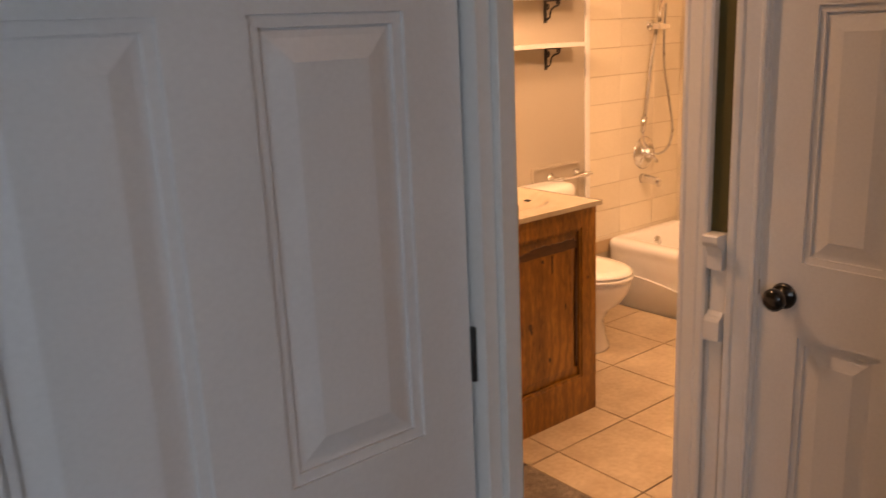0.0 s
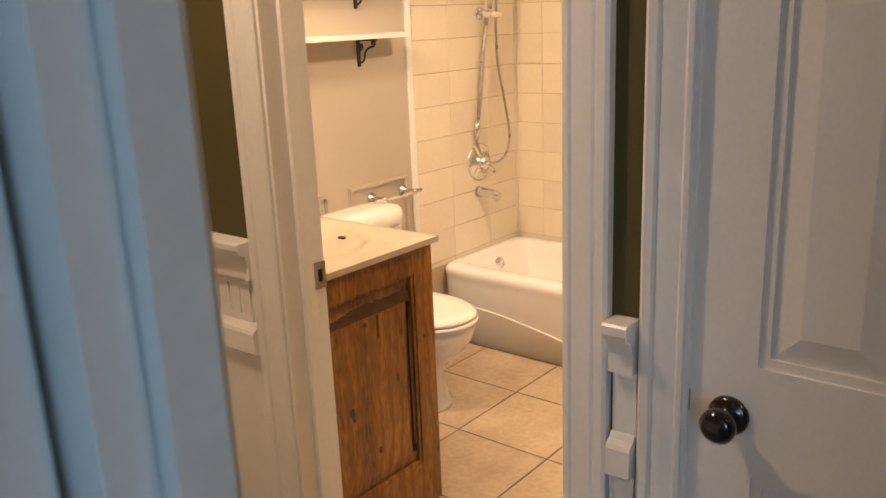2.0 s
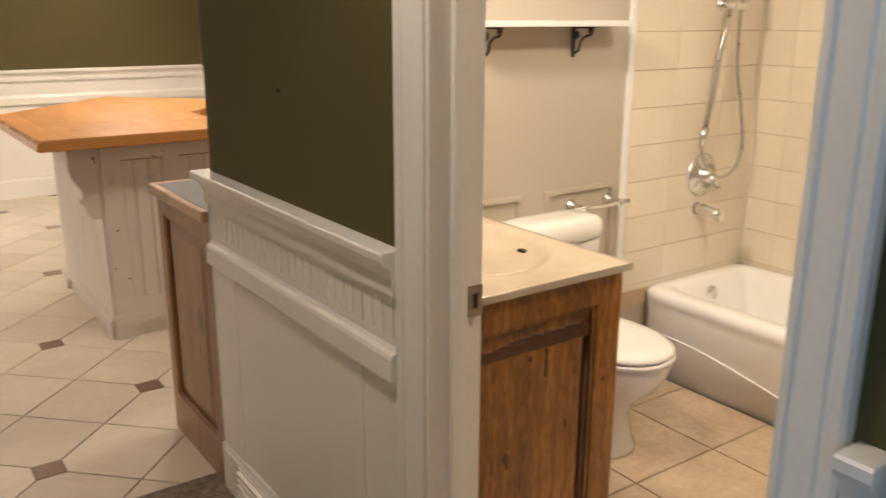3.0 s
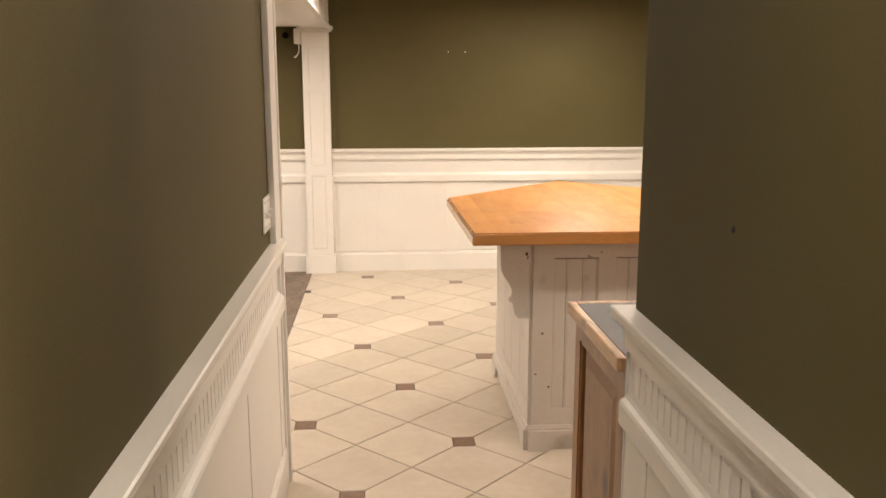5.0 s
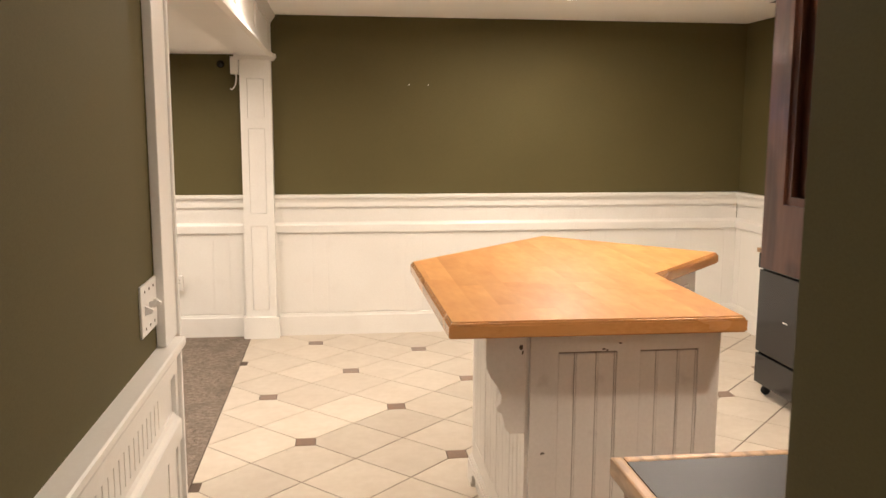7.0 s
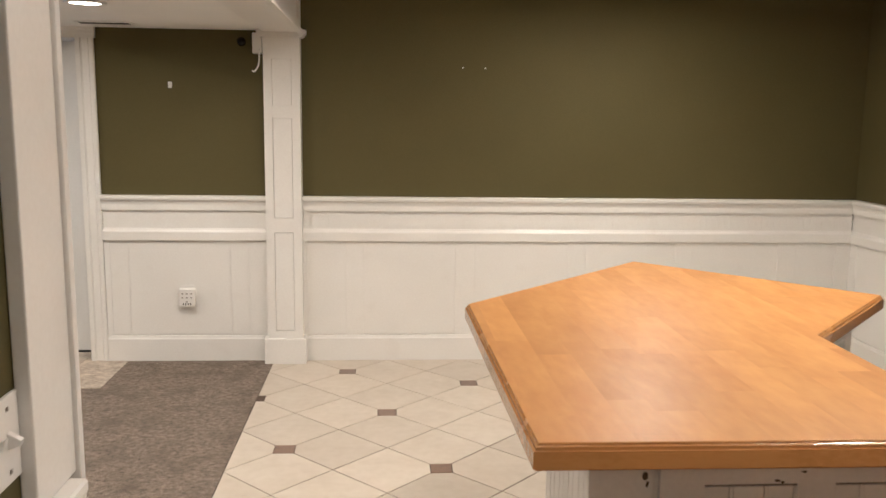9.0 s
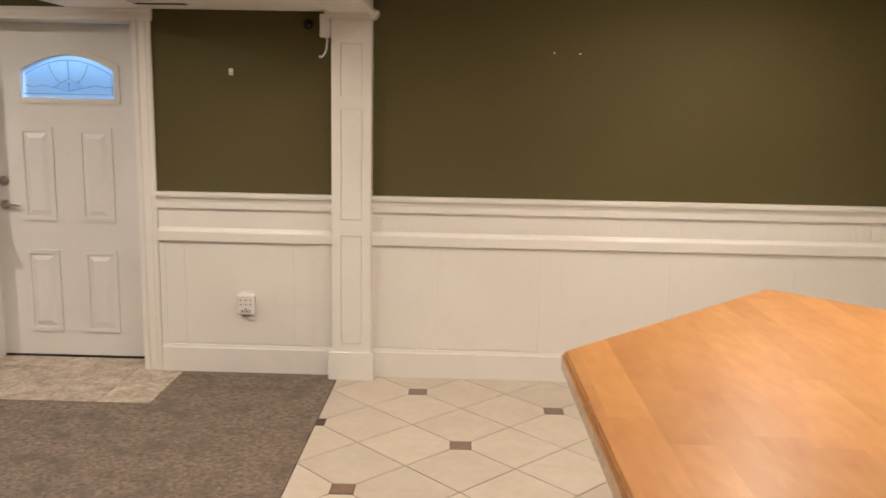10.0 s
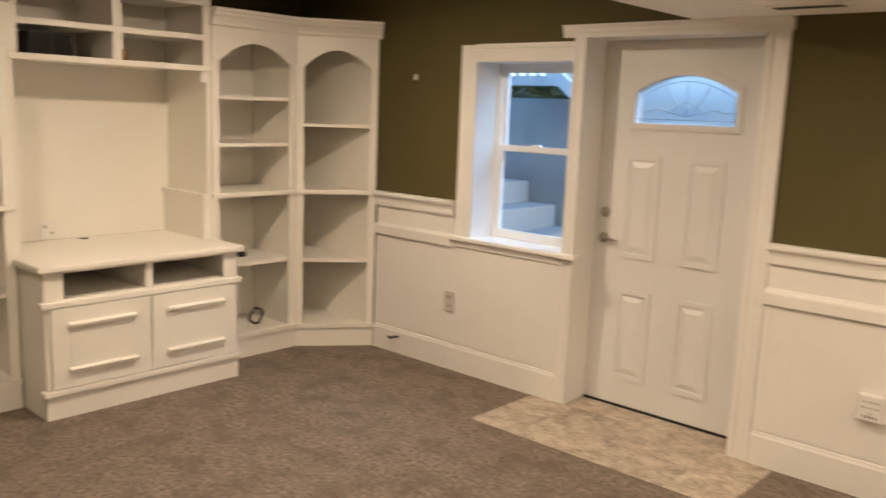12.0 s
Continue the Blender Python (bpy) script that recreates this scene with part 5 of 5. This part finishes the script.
sw = plate("light_switch", "white triple toggle switch plate with screws", pose(1.32, 4.735, 1.162, 0, 0, 90), 0.165, 0.125, [(x, z, 0.003, 0.003) for x in (-0.046, 0, 0.046) for z in (-0.045, 0.045)])
for x in (-0.046, 0.0, 0.046):
    bm = bmesh.new()
    prism(bm, [(-0.0072, -0.012), (-0.024, -0.006 if x else 0.012), (-0.026, 0.002 if x else 0.020), (-0.0072, 0.012)], "x", x - 0.005, x + 0.005)
    part("toggle", bm, M_PLATE, sw)
surge = thing("outlet_tap", "white plug-in outlet expander with grouped sockets", "outlet", pose(0.567, 9.057, 0.432))
box("housing", (-0.052, 0.052, -0.040, 0.0, -0.062, 0.055), M_PLATE, surge, 0.008)
box("wall_cover", (-0.040, 0.040, -0.006, -0.0002, 0.0, 0.075), M_PLATE, surge, 0.002)
for i in range(3):
    for s in (-1, 0, 1):
        if i < 2 or s == 0:
            box("socket", (s * 0.028 - 0.006, s * 0.028 + 0.006, -0.0412, -0.0402, 0.026 - 0.026 * i - 0.004, 0.026 - 0.026 * i + 0.004), M_NICKEL, surge, 0)
for s in (-1.5, -0.5, 0.5, 1.5):
    box("usb_port", (s * 0.015 - 0.003, s * 0.015 + 0.003, -0.0415, -0.0402, -0.048, -0.034), M_DARK, surge, 0)
plate("outlet", "white duplex outlet plate under the window", pose(-1.927, 9.052, 0.448), 0.082, 0.125, [(0, 0.028, 0.008, 0.009), (0, -0.028, 0.008, 0.009)], M_APPWHITE)
plate("outlet_media", "white outlet plate on the media niche back", pose(-3.4235, 7.195, 0.868, 0, 0, 90) , 0.10, 0.105, [(-0.02, 0.02, 0.006, 0.008), (0.02, -0.02, 0.006, 0.008)])
hole = thing("cable_hole", "dark cable grommet in the media top", "grommet")
bm = bmesh.new()
lathe(bm, [(0.001, 0.8085), (0.026, 0.8085), (0.028, 0.8095), (0.020, 0.811), (0.001, 0.8105)], (-3.37, 7.38, 0), "z", 18)
part("ring", bm, M_DARK, hole)
stub = thing("cable_stub", "dark cable end at the baseboard", "cable")
bm = bmesh.new()
tube(bm, curve_pts([(-2.37, 9.046, 0.12), (-2.38, 9.02, 0.125), (-2.40, 9.005, 0.115), (-2.43, 9.01, 0.118)], 5), 0.008, 8)
part("lead", bm, M_DARK, stub)
for x, z in ((0.498, 1.78), (-2.30, 1.842)):
    hk = thing("picture_hook", "small white adhesive picture hook on the olive wall", "hook")
    box("pad", (x - 0.012, x + 0.012, 9.064, 9.0695, z - 0.02, z + 0.018), M_PLATE, hk, 0.002)
    bm = bmesh.new()
    tube(bm, [(x, 9.064, z - 0.004), (x, 9.05, z - 0.012), (x, 9.048, z)], 0.004, 8)
    part("prong", bm, M_PLATE, hk)
for x in (2.328, 2.473):
    nl = thing("nail", "small bright nail in the olive wall", "nail")
    bm = bmesh.new()
    tube(bm, [(x, 9.07, 1.912), (x, 9.055, 1.915)], 0.004, 8)
    part("shank", bm, M_PLATE, nl)
nh = thing("wall_anchor", "dark screw hole in the olive hall wall", "screw hole")
bm = bmesh.new()
lathe(bm, [(0.0005, 2.3445), (0.007, 2.3445), (0.005, 2.3425), (0.0005, 2.342)], (0, 3.073, 1.369), "x", 12)
part("plug", bm, M_DARK, nh)
camr = thing("sensor", "small dark round sensor high on the olive wall", "sensor")
bm = bmesh.new()
lathe(bm, [(0.001, 9.0695), (0.026, 9.0695), (0.028, 9.05), (0.020, 9.035), (0.001, 9.032)], (0.945, 0, 2.048), "y", 24)
part("dome", bm, M_APPBLACK, camr)
wbx = thing("bell_box", "white box with dangling wire beside the column", "junction box")
box("cover", (1.020, 1.078, 8.99, 9.068, 1.975, 2.10), M_PLATE, wbx, 0.004)
bm = bmesh.new()
tube(bm, curve_pts([(1.06, 8.985, 2.0), (1.064, 8.975, 1.95), (1.058, 8.97, 1.90), (1.035, 8.97, 1.865), (1.02, 8.97, 1.87)], 6), 0.005, 8)
part("wire", bm, M_PLATE, wbx)
reg = thing("floor_register", "white wall register with curved louvers in the baseboard", "vent")
box("frame_board", (2.318, 2.322, 3.20, 3.47, 0.02, 0.145), M_TRIM, reg, 0.001)
for i in range(5):
    bm = bmesh.new()
    prism(bm, [(2.3175, 0.032 + 0.022 * i), (2.308, 0.036 + 0.022 * i), (2.306, 0.046 + 0.022 * i), (2.3175, 0.050 + 0.022 * i)], "y", 3.215, 3.455)
    part("louver", bm, M_TRIM, reg)
for x0, x1, y0, y1, z in ((0.06, 0.38, 8.70, 8.80, SOFFIT), (4.55, 4.85, 7.85, 7.95, CEIL)):
    cv = thing("ceiling_vent", "white slotted ceiling vent", "vent")
    box("frame_board", (x0, x1, y0, y1, z - 0.008, z - 0.0005), M_CEIL, cv, 0.002)
    for i in range(4):
        box("slot", (x0 + 0.02, x1 - 0.02, y0 + 0.014 + 0.02 * i, y0 + 0.022 + 0.02 * i, z - 0.0095, z - 0.0082), M_DARK, cv, 0)
# The added fill at (2.2, 4.65) gets a fitting like the others.
for px, py, pz in LIGHTS:
    dl = thing("downlight", "recessed round ceiling light, lit, one of them an added fill", "ceiling light", pose(px, py, pz), "recessed lights")
    bm = bmesh.new()
    lathe(bm, [(0.072, 0.0), (0.098, 0.0), (0.100, -0.005), (0.090, -0.011), (0.074, -0.006)], (0, 0, -0.0005), "z", 36)
    for f in [f for f in bm.faces if len(f.verts) > 4]:
        bm.faces.remove(f)
    part("trim_ring", bm, M_PLATE, dl)
    bm = bmesh.new()
    lathe(bm, [(0.001, 0.0), (0.073, 0.0), (0.073, -0.004), (0.001, -0.004)], (0, 0, -0.0008), "z", 36)
    part("lens", bm, M_LED, dl)

# ---- outside the entry ----
structure("ground", "soil and grass around the house at garden level", "ground",
          [(-400, 400, 11.35, 400, 0.9, 1.62), (-400, -5.2, -400, 11.35, -0.6, 0.55), (5.8, 400, -400, 11.35, -0.6, 0.55)], M_SOIL)
structure("well_floor", "grey concrete landing outside the entry", "pavement", [(-5.2, 5.8, 9.33, 11.1, -0.2, -0.03)], M_CONCRETE)
structure("retaining_wall", "grey concrete retaining wall of the entry well", "wall", [(-5.2, 5.8, 11.1, 11.35, -0.2, 1.77)], M_CONCRETE)
stp = thing("outside_steps", "grey concrete steps rising beside the retaining wall", "steps")
for i in range(7):
    box("step", (-1.35 - 0.3 * (i + 1), -1.35 - 0.3 * i, 10.1, 11.09, -0.03, 0.16 + 0.18 * i), M_CONCRETE, stp, 0.01)
fen = thing("garden_railing", "white painted railing on the retaining wall", "railing")
for z in (1.88, 2.62):
    box("rail", (-5.0, 1.5, 11.18, 11.24, z, z + 0.085), M_FENCE, fen, 0.004)
for i in range(6):
    box("post", (-5.0 + 1.25 * i, -4.91 + 1.25 * i, 11.165, 11.255, 1.775, 2.75), M_FENCE, fen, 0.004)
for i in range(58):
    box("baluster", (-4.9 + 0.11 * i, -4.865 + 0.11 * i, 11.192, 11.228, 1.966, 2.619), M_FENCE, fen, 0)
bm = bmesh.new()
prism(bm, [(-3.35, 2.44), (-3.26, 2.50), (-2.05, 1.63), (-2.14, 1.57)], "y", 11.02, 11.08)
part("brace", bm, M_FENCE, fen)
rng = random.Random(9)
bm = bmesh.new()
for i in range(7000):
    c = Vector((rng.uniform(-6, 1), rng.uniform(11.9, 13.4), 1.62 + rng.random() ** 1.6 * 0.34))
    a, b = rng.uniform(0, 6.28), rng.uniform(-0.6, 0.6)
    u = Vector((math.cos(a), math.sin(a), b)) * 0.09
    v = Vector((-math.sin(a), math.cos(a), 0.4)) * 0.045
    bm.faces.new([bm.verts.new(c - u), bm.verts.new(c + v), bm.verts.new(c + u), bm.verts.new(c - v)])
tagged(part("hedge", bm, M_LEAF), "low green shrubs behind the railing", "shrubs", kind="stuff")

# ---- tiles ----


def shared(name, mesh, mat, parent, m):
    ob = new(name, mesh)
    ob.parent = parent
    ob.matrix_local = m
    return ob


def slab_mesh(name, pts, z0, z1, mat, lip=0.0015):
    """A thin tile with a small chamfer."""
    bm = bmesh.new()
    n = len(pts)
    c = Vector((sum(p[0] for p in pts) / n, sum(p[1] for p in pts) / n))
    def ins(p, d):
        q = c - Vector(p)
        return tuple(Vector(p) + q.normalized() * d * 1.3)
    rows = [[bm.verts.new((*p, z0)) for p in pts], [bm.verts.new((*p, z1 - lip)) for p in pts], [bm.verts.new((*ins(p, lip), z1)) for p in pts]]
    for a, b in zip(rows, rows[1:]):
        for i in range(n):
            bm.faces.new((a[i], a[(i + 1) % n], b[(i + 1) % n], b[i]))
    bm.faces.new(rows[-1])
    bmesh.ops.recalc_face_normals(bm, faces=bm.faces[:])
    me = bpy.data.meshes.new(name)
    bm.to_mesh(me)
    bm.free()
    me.materials.append(mat)
    return me


def clip(poly, axis, value, keep_above):
    out, n = [], len(poly)
    for i in range(n):
        p, q = poly[i], poly[(i + 1) % n]
        sp, sq = (p[axis] - value, q[axis] - value) if keep_above else (value - p[axis], value - q[axis])
        if sp >= 0:
            out.append(p)
        if sp * sq < 0:
            k = sp / (sp - sq)
            out.append((p[0] + (q[0] - p[0]) * k, p[1] + (q[1] - p[1]) * k))
    return out


kf = tagged(part("floor_kitchen", quadbox(bmesh.new(), 1.112, 5.0, 3.712, 9.07, -0.0115, -0.002), M_GROUT), "brown grouted kitchen floor of cream diagonal tiles with brown accents", "floor", kind="structure")
S, OX, OY, G, HD = 0.249, 1.355, 7.555, 0.0028, 0.051
made = {}
for i in range(-24, 25):
    for j in range(-24, 25):
        px, py = OX + S * (i + j), OY + S * (i - j)
        if not (0.5 < px < 5.2 and 3.2 < py < 9.6):
            continue
        is_dot = [(a, b) for a, b in ((i, j), (i + 1, j), (i + 1, j + 1), (i, j + 1)) if b % 2 == 0 and (a + b // 2) % 2 == 0]
        if (i, j) in is_dot and 1.2 < px < 4.9 and 3.75 < py < 9.0:
            if "dot" not in made:
                made["dot"] = slab_mesh("accent_tile", [(-HD + G, -HD + G), (HD - G, -HD + G), (HD - G, HD - G), (-HD + G, HD - G)], -0.002, 0.0015, M_DOT)
            shared("accent_tile", made["dot"], M_DOT, kf, pose(px, py, 0))
        cx, cy = px + S, py
        k = {(i, j): 0, (i + 1, j): 1, (i + 1, j + 1): 2, (i, j + 1): 3}[is_dot[0]]
        g = G * 1.414
        poly = [(-S + g, 0), (0, S - g), (S - g, 0), (0, -S + g)][::-1]
        if k == 0:
            poly = clip(poly, 0, -S + HD + 0.001, True)
        elif k == 1:
            poly = clip(poly, 1, S - HD - 0.001, False)
        elif k == 2:
            poly = clip(poly, 0, S - HD - 0.001, False)
        else:
            poly = clip(poly, 1, -S + HD + 0.001, True)
        lim = ((0, 1.113 - cx, True), (0, 4.998 - cx, False), (1, 3.714 - cy, True), (1, 9.068 - cy, False))
        cut = any((min(p[a] for p in poly) < v) if ab else (max(p[a] for p in poly) > v) for a, v, ab in lim)
        if cut:
            for a, v, ab in lim:
                if poly:
                    poly = clip(poly, a, v, ab)
            if len(poly) < 3 or max(p[0] for p in poly) - min(p[0] for p in poly) < 0.012 or max(p[1] for p in poly) - min(p[1] for p in poly) < 0.012:
                continue
            shared("tile", slab_mesh("tile", poly, -0.002, 0.0015, M_TILE), M_TILE, kf, pose(cx, cy, 0))
        else:
            if k not in made:
                made[k] = slab_mesh("tile", poly, -0.002, 0.0015, M_TILE)
            shared("tile", made[k], M_TILE, kf, pose(cx, cy, 0))


def tile_grid(name, label, parent_box, xs, ys, gap, mat, grout, z0, z1):
    fl = tagged(part(name, quadbox(bmesh.new(), *parent_box), grout), label, "floor", kind="structure")
    cache = {}
    for x0, x1 in xs:
        for y0, y1 in ys:
            key = (round(x1 - x0, 4), round(y1 - y0, 4))
            if key not in cache:
                w, h = key[0] / 2 - gap, key[1] / 2 - gap
                cache[key] = slab_mesh("tile", [(-w, -h), (w, -h), (w, h), (-w, h)], z0, z1, mat)
            shared("tile", cache[key], mat, fl, pose((x0 + x1) / 2, (y0 + y1) / 2, 0))
    return fl


def spans(lo, hi, origin, pitch):
    cuts = [lo] + [origin + pitch * k for k in range(-40, 41) if lo + 0.02 < origin + pitch * k < hi - 0.02] + [hi]
    return list(zip(cuts, cuts[1:]))


tile_grid("floor_bath", "tan stone tile bathroom floor with brown grout", (2.505, 4.955, 0.5, 3.52, -0.0115, -0.001), spans(2.506, 4.24, 3.486, 0.411), spans(0.5, 3.518, 2.82, 0.412), 0.003, M_BTILE, M_GROUT, -0.001, 0.003)
tile_grid("floor_entry", "mottled stone tile pad inside the entry door", (-1.25, 0.175, 8.49, 9.23, -0.0115, -0.001), spans(-1.249, 0.174, -1.249, 0.2846), spans(8.491, 9.068, 8.491, 0.29), 0.0006, M_ENTRY, M_GROUT, -0.001, 0.006)
tile_grid("floor_entry_sill", "mottled stone tile in the entry door recess", (-1.03, -0.063, 9.069, 9.262, -0.0115, -0.0008), spans(-1.029, -0.064, -0.965, 0.2846), [(9.07, 9.261)], 0.0006, M_ENTRY, M_GROUT, -0.001, 0.006)


def wall_tiles(name, label, m, w, start):
    """Glazed tiles in straight courses on a wall: x along it, y up, z out of it."""
    s = thing(name, label, "tile wall", m, kind="structure")
    bm = quadbox(bmesh.new(), 0, w, 0.30, 2.30, 0.0, 0.004)
    part("grout_bed", bm, M_WGROUT, s)
    cache = {}
    for k in range(13):
        y0 = 0.246 + 0.1553 * k
        for x0, x1 in spans(0.001, w - 0.001, start, 0.31):
            lo = max(y0, 0.376)
            key = (round(x1 - x0, 4), round(y0 + 0.1553 - lo, 4))
            if key not in cache:
                a, b = key[0] / 2 - 0.0004, key[1] / 2 - 0.0011
                cache[key] = slab_mesh("tile", [(-a, -b), (a, -b), (a, b), (-a, b)], 0.003, 0.0075, M_WTILE, 0.0018)
            shared("tile", cache[key], M_WTILE, s, pose((x0 + x1) / 2, (lo + y0 + 0.1553) / 2, 0))
    return s


wall_tiles("tile_wall_north", "almond glazed tile on the shower wall", pose(4.105, 3.52, 0, 90, 0, 0), 0.843, 0.27)
wall_tiles("tile_wall_east", "almond glazed tile along the tub", pose(4.955, 3.512, 0, 90, 0, -90), 3.0, 0.17)
box_trim = tagged(part("tile_edge_trim", quadbox(bmesh.new(), 4.070, 4.105, 3.506, 3.52, 0.30, 2.30, 0.005), M_TRIM), "white bullnose edge of the shower tile", "trim", kind="structure")
tagged(part("corner_caulk", quadbox(bmesh.new(), 4.937, 4.9475, 3.502, 3.5125, 0.38, 2.30, 0.004), M_WTILE), "almond caulk bead in the shower corner", "trim", kind="structure")
